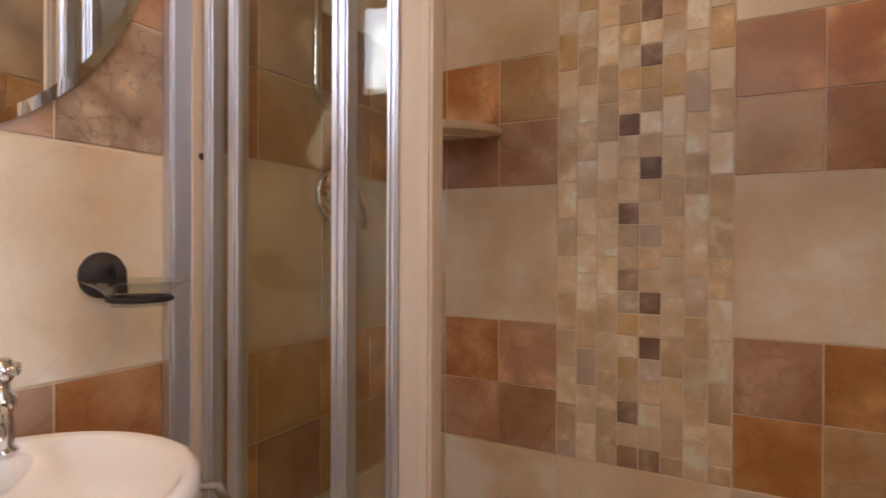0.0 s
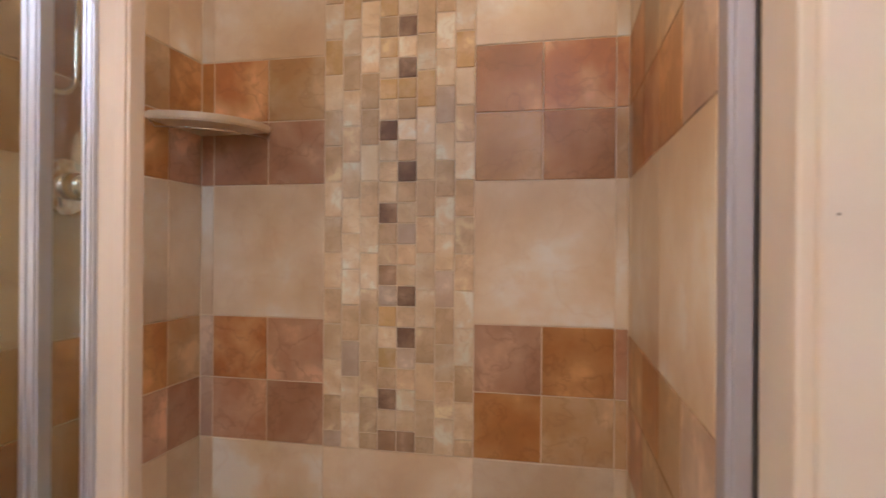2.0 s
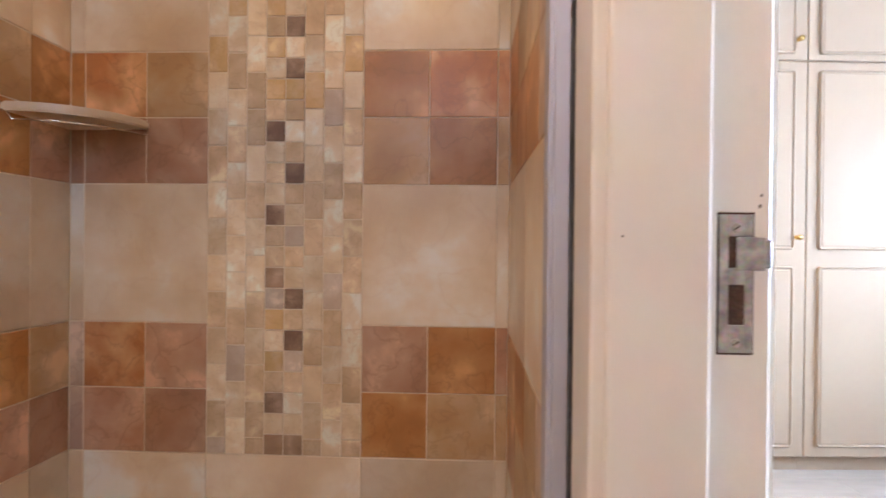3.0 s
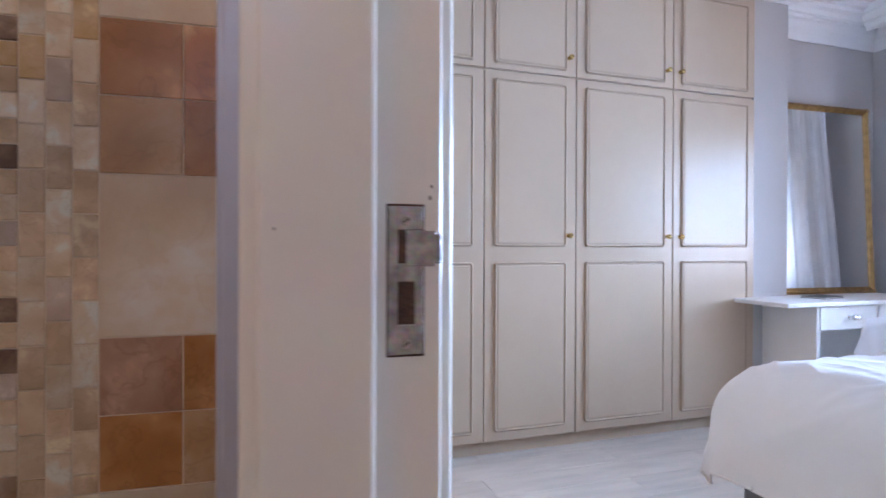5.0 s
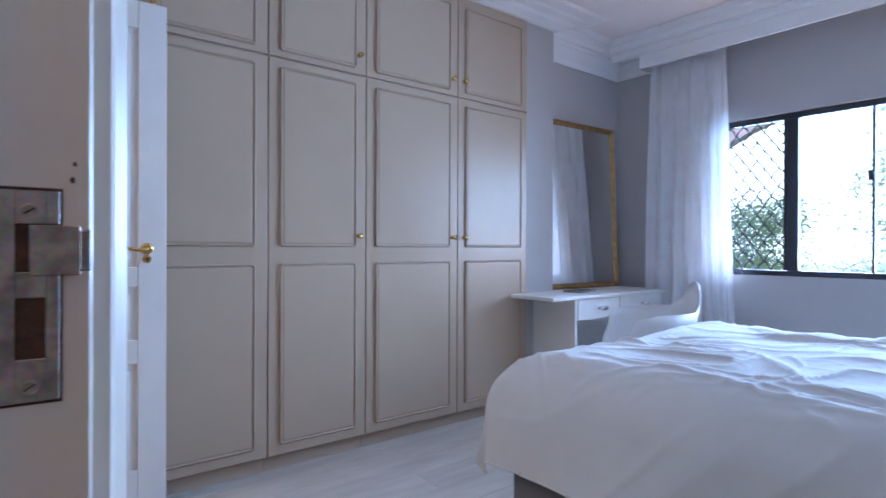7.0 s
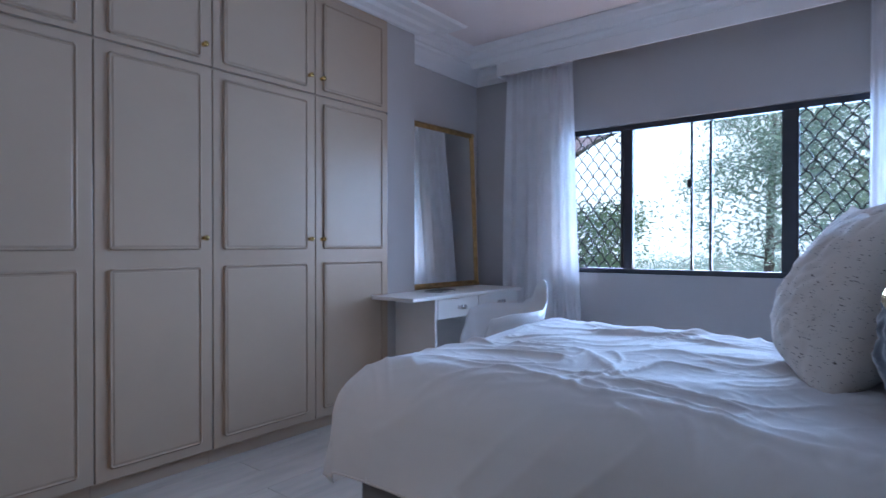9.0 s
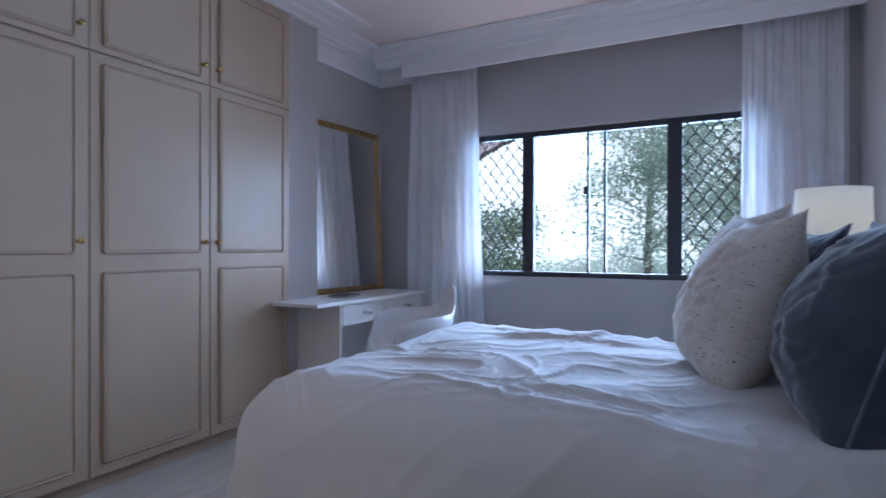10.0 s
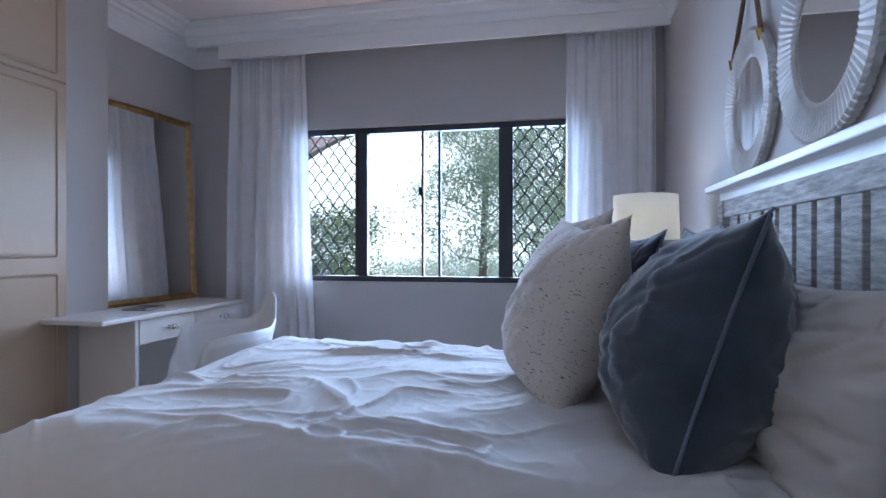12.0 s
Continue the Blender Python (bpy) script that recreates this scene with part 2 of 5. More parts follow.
M["plastic"] = mat("white_shell_plastic", (0.80, 0.81, 0.83), 0.38, vary=0.02, scale=3, fine=200, bump=0.02)
M["beech"] = mat("beech_legs", (0.50, 0.33, 0.18), 0.45, vary=0.15, scale=5, fine=60, bump=0.05, stretch=(6, 6, 1))
M["mahogany"] = mat("red_brown_table_wood", (0.16, 0.055, 0.028), 0.30, vary=0.30, scale=5, fine=70, bump=0.05, stretch=(1, 8, 1), coat=0.3)
M["duvet"] = cloth("white_cotton_duvet", (0.74, 0.71, 0.70), 0.08, 0.02, 700, 0.06, 0.85, 0.15)
M["linen_white"] = cloth("white_pillow_cotton", (0.70, 0.65, 0.62), 0.06, 0.03, 700, 0.08, 0.85, 0.15)
M["curtain"] = cloth("white_voile_curtain", (0.86, 0.85, 0.87), 0.30, 0.05, 500, 0.12, 0.9, 0.1)
M["velvet"] = cloth("slate_blue_velvet", (0.056, 0.071, 0.095), 0.0, 0.25, 300, 0.06, 0.8, 0.7)
M["navy"] = cloth("navy_velvet", (0.030, 0.040, 0.065), 0.0, 0.2, 300, 0.06, 0.8, 0.5)
M["piping"] = cloth("grey_blue_piping", (0.16, 0.19, 0.24), 0.0, 0.1, 500, 0.1, 0.8, 0.3)
M["grey_base"] = cloth("grey_upholstered_base", (0.16, 0.145, 0.14), 0.0, 0.1, 400, 0.2, 0.9, 0.2)
M["shade"] = cloth("cream_lamp_shade", (0.90, 0.88, 0.82), 0.55, 0.03, 500, 0.05, 0.9, 0.0)
M["rope"] = mat("brown_leather_strap", (0.20, 0.12, 0.07), 0.7, vary=0.25, scale=40, fine=200, bump=0.2)
M["book"] = mat("dark_folder_cover", (0.05, 0.05, 0.055), 0.4, vary=0.2, scale=20, fine=100)
M["paper"] = mat("paper_edge", (0.70, 0.69, 0.66), 0.8, vary=0.1, scale=60, fine=200)
M["glass"] = glass("clear_glass")
M["shower_glass"] = glass("shower_glass", (0.80, 0.82, 0.77), 0.02)
M["dish_glass"] = glass("dish_glass", (0.93, 0.95, 0.95), 0.02)
# next two leaf colours are bleached to carry the overexposed daylight and haze
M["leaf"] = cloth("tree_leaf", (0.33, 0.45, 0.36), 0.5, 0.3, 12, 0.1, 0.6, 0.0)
M["leaf_bleached"] = cloth("bleached_tree_leaf", (0.52, 0.64, 0.60), 0.5, 0.3, 12, 0.1, 0.6, 0.0)
M["leaf_green"] = cloth("shrub_leaf", (0.17, 0.27, 0.15), 0.5, 0.3, 12, 0.1, 0.6, 0.0)
M["bark"] = mat("tree_bark", (0.24, 0.20, 0.20), 0.9, vary=0.3, scale=8, fine=60, bump=0.5)
M["lawn"] = mat("lawn", (0.10, 0.15, 0.05), 0.9, vary=0.3, scale=0.5, fine=8, bump=0.3)
M["render"] = mat("mauve_outside_plaster", (0.40, 0.34, 0.38), 0.9, vary=0.1, scale=2, fine=60, bump=0.2)


def flecked():
    m = cloth("flecked_cream_cotton", (0.66, 0.59, 0.53), 0.04, 0.04, 500, 0.12, 0.9, 0.2)
    n, l = m.node_tree.nodes, m.node_tree.links
    b = n["Principled BSDF"]
    tc, mp, v, w, mx = n.new("ShaderNodeTexCoord"), n.new("ShaderNodeMapping"), n.new("ShaderNodeTexNoise"), n.new("ShaderNodeValToRGB"), n.new("ShaderNodeMix")
    mp.inputs["Scale"].default_value = (30, 60, 210)
    v.inputs["Scale"].default_value, v.inputs["Detail"].default_value = 1.3, 2
    w.color_ramp.elements[0].position, w.color_ramp.elements[1].position = 0.645, 0.70
    mx.data_type = "RGBA"
    old = b.inputs["Base Color"].links[0].from_socket
    l.new(tc.outputs["Object"], mp.inputs["Vector"])
    l.new(mp.outputs[0], v.inputs["Vector"])
    l.new(v.outputs["Fac"], w.inputs["Fac"])
    l.new(w.outputs["Color"], mx.inputs["Factor"])
    l.new(old, mx.inputs["A"])
    mx.inputs["B"].default_value = (0.11, 0.085, 0.075, 1)
    l.new(mx.outputs["Result"], b.inputs["Base Color"])
    return m


M["fleck"] = flecked()


def sky_glow():
    m = bpy.data.materials.new("bright_hazy_sky")
    m.use_nodes = True
    n, l = m.node_tree.nodes, m.node_tree.links
    n.remove(n["Principled BSDF"])
    e = n.new("ShaderNodeEmission")
    e.inputs["Color"].default_value, e.inputs["Strength"].default_value = (0.86, 0.95, 1.0, 1), 2.6
    l.new(e.outputs[0], n["Material Output"].inputs["Surface"])
    return m


M["sky"] = sky_glow()

# ---- shape helpers ----


def thing(name, m=None, label="", category="", group="", kind=""):
    ob = new(name)
    ob.empty_display_size = 0.05
    if m is not None:
        ob.matrix_world = m
    return tagged(ob, label, category, group, kind)


def part(name, bm, material, parent=None, label="", m=None, smooth=False):
    """Links a bmesh as one mesh object, under its thing where it has one."""
    me = bpy.data.meshes.new(name)
    bm.to_mesh(me)
    bm.free()
    me.materials.append(M[material])
    if smooth:
        for p in me.polygons:
            p.use_smooth = True
    ob = new(name, me)
    if parent is not None:
        ob.parent = parent
    if m is not None:
        ob.matrix_local = m
    if label:
        ob["label"] = label
    return ob


def box(x0, x1, y0, y1, z0, z1, bevel=0.0, seg=1, into=None):
    bm = into or bmesh.new()
    r = bmesh.ops.create_cube(bm, size=1, matrix=Matrix.LocRotScale(((x0 + x1) / 2, (y0 + y1) / 2, (z0 + z1) / 2), None, (x1 - x0, y1 - y0, z1 - z0)))
    if bevel:
        es = list({e for v in r["verts"] for e in v.link_edges})
        bmesh.ops.bevel(bm, geom=es, offset=bevel, segments=seg, affect="EDGES", profile=0.5)
    return bm


def setting(name, bm, material, m=None, label="", category="wall"):
    return tagged(part(name, bm, material, m=m), label, category, kind="structure")


def lathe(profile, n=24, closed=True):
    """Turns (radius, height) pairs round z."""
    bm = bmesh.new()
    rings = []
    for r, z in profile:
        if r < 1e-5:
            rings.append([bm.verts.new((0, 0, z))])
        else:
            rings.append([bm.verts.new((r * math.cos(2 * math.pi * i / n), r * math.sin(2 * math.pi * i / n), z)) for i in range(n)])
    for a, b in zip(rings, rings[1:]):
        for i in range(n):
            j = (i + 1) % n
            if len(a) == 1 and len(b) > 1:
                bm.faces.new((a[0], b[j], b[i]))
            elif len(b) == 1 and len(a) > 1:
                bm.faces.new((a[i], a[j], b[0]))
            elif len(a) > 1:
                bm.faces.new((a[i], a[j], b[j], b[i]))
    bmesh.ops.recalc_face_normals(bm, faces=bm.faces)
    return bm


def tube(points, radius, n=10, into=None, loop=False):
    """A round bar along points; radius may be a list."""
    bm = into or bmesh.new()
    pts = [Vector(p) for p in points]
    rr = radius if isinstance(radius, (list, tuple)) else [radius] * len(pts)
    rings, up = [], Vector((0.13, 0.21, 0.97)).normalized()
    for i, p in enumerate(pts):
        a = pts[(i - 1) % len(pts)] if loop or i else p
        b = pts[(i + 1) % len(pts)] if loop or i < len(pts) - 1 else p
        d = (b - a).normalized()
        s = d.cross(up)
        if s.length < 0.05:
            s = d.cross(Vector((1, 0, 0)))
        s.normalize()
        t = s.cross(d)
        rings.append([bm.verts.new(p + rr[i] * (s * math.cos(2 * math.pi * k / n) + t * math.sin(2 * math.pi * k / n))) for k in range(n)])
    for a, b in list(zip(rings, rings[1:])) + ([(rings[-1], rings[0])] if loop else []):
        for k in range(n):
            bm.faces.new((a[k], a[(k + 1) % n], b[(k + 1) % n], b[k]))
    if not loop:
        bm.faces.new(rings[0][::-1])
        bm.faces.new(rings[-1])
    bmesh.ops.recalc_face_normals(bm, faces=bm.faces)
    return bm


def strip(profile, length):
    """Extrudes a closed (y, z) outline along x from 0 to length."""
    bm = bmesh.new()
    a = [bm.verts.new((0, y, z)) for y, z in profile]
    b = [bm.verts.new((length, y, z)) for y, z in profile]
    n = len(profile)
    for i in range(n):
        bm.faces.new((a[i], a[(i + 1) % n], b[(i + 1) % n], b[i]))
    bm.faces.new(a[::-1])
    bm.faces.new(b)
    bmesh.ops.recalc_face_normals(bm, faces=bm.faces)
    return bm


# ---- bedroom shell ----
CEIL = 2.70
EAST, NORTH, SOUTH = 5.0, 3.325, 0.01
setting("floor", box(0.22, 5.2, -0.12, 3.95, -0.12, -0.012), "plaster", label="screed under the bedroom floor boards", category="floor")
setting("ceiling", box(0.2, 5.2, -0.12, 3.95, CEIL, CEIL + 0.1), "ceiling", label="flat white painted bedroom ceiling", category="ceiling")
setting("wall_south", box(0.80, EAST, SOUTH - 0.12, SOUTH, -0.012, CEIL), "wall", label="pale grey painted wall behind the bed")
WY0, WY1, WZ0, WZ1 = 0.42, 2.60, 0.905, 1.985
east = bmesh.new()
box(EAST, EAST + 0.2, -0.12, WY0, -0.012, CEIL, into=east)
box(EAST, EAST + 0.2, WY1, 3.95, -0.012, CEIL, into=east)
box(EAST, EAST + 0.2, WY0, WY1, -0.012, WZ0, into=east)
box(EAST, EAST + 0.2, WY0, WY1, WZ1, CEIL, into=east)
setting("wall_east", east, "wall", label="pale grey painted wall round the wide window")
setting("wall_north", box(0.2, EAST, 3.83, 3.95, -0.012, CEIL), "wall", label="plain painted wall behind the cupboards")
setting("wall_alcove", box(4.045, EAST, NORTH, 3.83, -0.012, CEIL), "wall", label="pale grey painted wall behind the dressing table")
setting("wall_pier", box(3.765, 4.045, 3.20, 3.83, -0.012, CEIL), "wall", label="painted wall pier beside the cupboards", category="pier")
west = bmesh.new()
box(0.50, 0.62, 2.16, 2.27, -0.012, CEIL, into=west)
box(0.50, 0.62, 3.09, 3.83, -0.012, CEIL, into=west)
box(0.50, 0.62, 2.27, 3.09, 2.08, CEIL, into=west)
setting("wall_west", west, "wall", label="plain painted wall round the open entrance doorway")
# unseen hall shell, added only to enclose the warm fill lamp
hall = bmesh.new()
box(-1.3, 0.50, 2.16, 2.27, -0.012, 2.5, into=hall)
box(-1.3, 0.50, 3.30, 3.42, -0.012, 2.5, into=hall)
box(-1.42, -1.3, 2.16, 3.42, -0.012, 2.5, into=hall)
setting("wall_hall", hall, "plaster", label="plain plastered walls of the hall outside the bedroom")
setting("hall_floor", box(-1.3, 0.22, 2.27, 3.30, -0.12, -0.002), "bath_floor", label="brown tiled hall floor", category="floor")
setting("hall_ceiling", box(-1.42, 0.50, 2.16, 3.42, 2.5, 2.6), "ceiling", label="flat white hall ceiling", category="ceiling")

# cornice: stepped plaster moulding round the top of the room
COR = [(0, 0), (0, -0.228), (0.012, -0.228), (0.022, -0.190), (0.040, -0.155), (0.066, -0.125), (0.085, -0.112), (0.088, -0.095), (0.110, -0.090),
       (0.125, -0.066), (0.150, -0.052), (0.154, -0.032), (0.185, -0.026), (0.200, 0)]


def cornice(name, path, profile_):
    """Sweeps a (out, down) profile along a plan line with mitred corners; the room lies to the right of the way walked."""
    bm = bmesh.new()
    pts = [Vector(p) for p in path]
    rings = []
    for i, p in enumerate(pts):
        dirs = [(b - a).normalized() for a, b in ((pts[i - 1], p) if i else (p, pts[1]), (p, pts[i + 1]) if i < len(pts) - 1 else (pts[i - 1], p))]
        n0, n1 = (Vector((d.y, -d.x)) for d in dirs)
        m = (n0 + n1) / (1 + n0.dot(n1))
        rings.append([bm.verts.new((p.x + m.x * a, p.y + m.y * a, CEIL + b)) for a, b in profile_])
    n = len(profile_)
    for ra, rb in zip(rings, rings[1:]):
        for i in range(n):
            bm.faces.new((ra[i], ra[(i + 1) % n], rb[(i + 1) % n], rb[i]))
    bm.faces.new(rings[0][::-1])
    bm.faces.new(rings[-1])
    bmesh.ops.recalc_face_normals(bm, faces=bm.faces)
    setting(name, bm, "cornice", None, "white stepped plaster cornice", "cornice")


TOPCOR = [(0, 0), (0, -0.076), (0.030, -0.074), (0.045, -0.062), (0.090, -0.054), (0.110, -0.036), (0.165, -0.030), (0.180, -0.018), (0.255, -0.016), (0.270, -0.003), (0.270, 0)]
cornice("trim_cornice_cupboards", [(0.62, 3.197), (4.048, 3.197), (4.048, NORTH)], TOPCOR)
cornice("trim_cornice_alcove", [(4.046, NORTH), (EAST, NORTH), (EAST, 2.967)], COR)
setting("wall_bulkhead", box(0.62, 3.765, 3.20, 3.83, 2.635, CEIL), "wall", label="painted filler over the cupboards", category="wall")
cornice("trim_cornice_south", [(4.755, SOUTH), (0.92, SOUTH)], COR)
# box pelmet over the curtains, faced with the same moulding
pel = thing("pelmet", None, "white box pelmet with a stepped moulding over the curtains", "pelmet")
part("face_board", box(4.76, 4.785, SOUTH, 2.965, 2.447, CEIL - 0.002, 0.002), "cornice", pel)
part("end_board", box(4.785, EAST, 2.950, 2.965, 2.447, CEIL - 0.002), "cornice", pel)
PM = [(0, 0), (0, -0.150), (0.008, -0.148), (0.014, -0.130), (0.030, -0.112), (0.032, -0.098), (0.046, -0.092), (0.056, -0.066), (0.060, -0.048), (0.076, -0.040), (0.086, -0.012), (0.088, 0)]
part("moulding", strip([(-a, b) for a, b in PM], 3.185), "cornice", pel, m=pose(4.76, 3.20, CEIL - 0.003, 0, 0, -90))
part("curtain_rail", tube([(4.90, 0.05, 2.50), (4.90, 2.945, 2.50)], 0.009, 8), "white_paint", pel)

# ---- window ----
win = tagged(thing("window_1"), "wide dark bronze aluminium sliding window with lattice burglar guards", "window", kind="structure")
FX = 5.06


def bar(y0, y1, z0, z1, name="frame_bar", dx=0.05, x=FX):
    part(name, box(x - dx / 2, x + dx / 2, y0, y1, z0, z1, 0.003), "frame", win)


bar(WY0, WY1, WZ0, 0.942, "bottom_rail")
bar(WY0, WY1, 1.945, WZ1, "top_rail")
bar(WY0, WY0 + 0.035, 0.942, 1.945, "jamb")
bar(WY1 - 0.035, WY1, 0.942, 1.945, "jamb")
bar(1.977, 2.044, 0.942, 1.945, "mullion")
bar(0.968, 1.048, 0.942, 1.945, "mullion")
bar(1.566, 1.583, 0.942, 1.945, "sash_stile", 0.03, 5.05)
bar(1.452, 1.470, 0.942, 1.945, "sash_stile", 0.03, 5.075)
part("catch", box(5.02, 5.035, 1.572, 1.60, 1.50, 1.56, 0.004), "frame", win)
for y0, y1 in ((0.455, 0.968), (1.048, 1.46), (1.57, 1.977), (2.044, 2.565)):
    g = part("pane", box(FX + 0.012, FX + 0.016, y0, y1, 0.942, 1.945), "glass", win)
    g.visible_shadow = False
part("window_sill", box(EAST + 0.004, EAST + 0.07, WY0, WY1, WZ0 - 0.02, WZ0 - 0.001), "white_paint", win)


def lattice(y0, y1):
    """Expanding trellis guard of wavy crossed straps."""
    bm = bmesh.new()
    step, z0, z1 = 0.092, 0.945, 1.943
    amp = 0.006
    for sgn in (1, -1):
        k = -14
        while k < 16:
            pts = []
            c = y0 + k * step
            for i in range(61):
                z = z0 + (z1 - z0) * i / 60
                y = c + sgn * (z - z0) * 0.74 + amp * math.sin((z - z0) * 2 * math.pi / 0.062 + sgn)
                if y0 <= y <= y1:
                    pts.append((FX - 0.032 + 0.004 * sgn, y, z))
            if len(pts) > 2:
                tube(pts, 0.0050, 4, bm)
            k += 1
    return bm


guard = thing("burglar_guard", None, "black expanding lattice burglar guard across the side sash", "burglar guard", "window guards")
part("lattice", lattice(2.044, 2.56), "black", guard)
for y in (2.05, 2.555):
    part("channel", box(FX - 0.045, FX - 0.026, y - 0.008, y + 0.008, 0.944, 1.944), "black", guard)
guard2 = thing("burglar_guard", None, "black expanding lattice burglar guard across the side sash", "burglar guard", "window guards")
part("lattice", lattice(0.46, 0.965), "black", guard2)
for y in (0.464, 0.960):
    part("channel", box(FX - 0.045, FX - 0.026, y - 0.008, y + 0.008, 0.944, 1.944), "black", guard2)


def curtain(y0, y1, flare, lean, seed):
    """Hanging voile in uneven vertical folds, gathered on a heading tape."""
    bm = bmesh.new()
    rng = random.Random(seed)
    nu, nv = 190, 50
    ph = [rng.uniform(0, 6.28) for _ in range(4)]
    z1, z0 = 2.475, 0.02
    rows = []
    for j in range(nv + 1):
        z = z1 + (z0 - z1) * j / nv
        d = j / nv
        row = []
        for i in range(nu + 1):
            u = i / nu
            y = y0 + (y1 - y0) * u - flare * d * u + lean * d * (1 - u)
            y += 0.010 * d * math.sin(9 * u + ph[2] + 2 * d)
            a = (0.012 + 0.030 * min(1, d * 2.5)) * (0.65 + 0.5 * noise.noise(Vector((u * 4, d * 1.2, seed))))
            s = u + 0.05 * math.sin(5 * u + ph[0]) + 0.03 * noise.noise(Vector((u * 3, d * 2.0, seed + 5.0)))
            w = math.sin(2 * math.pi * 6.3 * s + ph[1])
            w = math.copysign(abs(w) ** 0.7, w)
            w2 = math.sin(2 * math.pi * 2.3 * s + ph[3] + d)
            w3 = noise.noise(Vector((u * 22, d * 1.5, seed + 9.0)))
            x = 4.895 + a * (0.8 * w + 0.4 * w2 + 0.35 * w3) + 0.004 * math.sin(110 * u) * (1 - d) ** 5
            row.append(bm.verts.new((x, y, z)))
        rows.append(row)
    for a, b in zip(rows, rows[1:]):
        for i in range(nu):
            bm.faces.new((a[i], a[i + 1], b[i + 1], b[i]))
    return bm


for y0, y1, fl, ln, sd in ((2.945, 2.378, 0.085, 0.045, 3), (0.076, 0.606, -0.02, -0.03, 8)):
    cu = thing("curtain", None, "floor-length white voile curtain hanging in soft folds", "curtain", "window curtains")
    part("drop", curtain(y0, y1, fl, ln, sd), "curtain", cu, smooth=True)
    part("heading_tape", box(4.893, 4.897, min(y0, y1), max(y0, y1), 2.470, 2.492), "curtain", cu)

# ---- built-in cupboards ----
WF = 3.20


def knob(parent, x, y, z, size=1.0, material="old_brass"):
    b = lathe([(0.0, 0), (0.011, 0), (0.011, 0.003), (0.0055, 0.006), (0.005, 0.014), (0.011, 0.019), (0.0145, 0.026), (0.012, 0.033), (0.0, 0.036)], 16)
    return part("knob", b, material, parent, "round brass knob", pose(x, y, z, 90) @ Matrix.Diagonal((size, size, size, 1)), True)


def panel_shape(x0, x1, z0, z1, y, raise_=0.005, notch=0.009):
    """Raised field with concave corners and sloping edge."""
    bm = bmesh.new()

    def ring(inset, yy):
        pts = []
        for cx, cz, a0 in ((x0, z0, 0), (x1, z0, 90), (x1, z1, 180), (x0, z1, 270)):
            for k in range(5):
                a = radians(a0 + 90 - 90 * k / 4)
                r = notch + inset
                pts.append((cx + r * math.cos(a), yy, cz + r * math.sin(a)))
        return [bm.verts.new((min(max(px, x0 + inset), x1 - inset), py, min(max(pz, z0 + inset), z1 - inset))) for px, py, pz in pts]

    rs = [ring(0, y), ring(0.0, y - raise_ * 0.6), ring(0.006, y - raise_), ring(0.012, y - raise_ * 0.55), ring(0.016, y - raise_ * 0.55)]
    n = len(rs[0])
    for a, b in zip(rs, rs[1:]):
        for i in range(n):
            bm.faces.new((a[i], a[(i + 1) % n], b[(i + 1) % n], b[i]))
    bm.faces.new(rs[-1])
    bmesh.ops.recalc_face_normals(bm, faces=bm.faces)
    return bm


def cupboard_door(parent, x0, x1, z0, z1, panels, knob_x, knob_z):
    g = 0.003
    leaf = part("door", box(x0 + g, x1 - g, WF - 0.018, WF, z0 + g, z1 - g, 0.003, 2), "cream_paint", parent)
    for p0, p1 in panels:
        a, b = x0 + 0.056, x1 - 0.062
        part("moulding", panel_shape(a, b, p0, p1, WF - 0.0181, 0.013), "groove_shade", leaf)
        part("panel", box(a + 0.0185, b - 0.0185, WF - 0.0275, WF - 0.017, p0 + 0.0185, p1 - 0.0185, 0.0035, 2), "cream_paint", leaf)
    if knob_x:
        knob(leaf, knob_x, WF - 0.018, knob_z)


def cupboard(x0, joints, doors):
    unit = thing("wardrobe", None, "cream painted built-in cupboard with moulded panel doors", "wardrobe", "built-in cupboards")
    x1 = joints[-1]
    part("carcass", box(x0 + 0.001, x1 - 0.001, WF + 0.001, 3.829, 0.075, 2.632), "cream_paint", unit)
    part("plinth", box(x0 + 0.001, x1 - 0.001, WF + 0.03, 3.829, -0.001, 0.075), "cream_paint", unit)
    part("top_rail", box(x0 + 0.001, x1 - 0.001, WF - 0.012, WF + 0.001, 2.600, 2.634), "cream_paint", unit)
    left = x0
    for right, (k, has) in zip(joints, doors):
        kx = (right - 0.046 if k > 0 else left + 0.046) if has else None
        cupboard_door(unit, left, right, 0.078, 1.998, ((0.130, 1.008), (1.088, 1.957)), kx, 1.148)
        cupboard_door(unit, left, right, 2.004, 2.600, ((2.034, 2.560),), kx, 2.105)
        left = right


cupboard(0.86, (1.41, 1.955), ((1, True), (-1, True)))
cupboard(1.955, (2.495,), ((1, True),))
cupboard(2.495, (3.140, 3.755), ((1, True), (-1, True)))

# ---- panelled doors ----


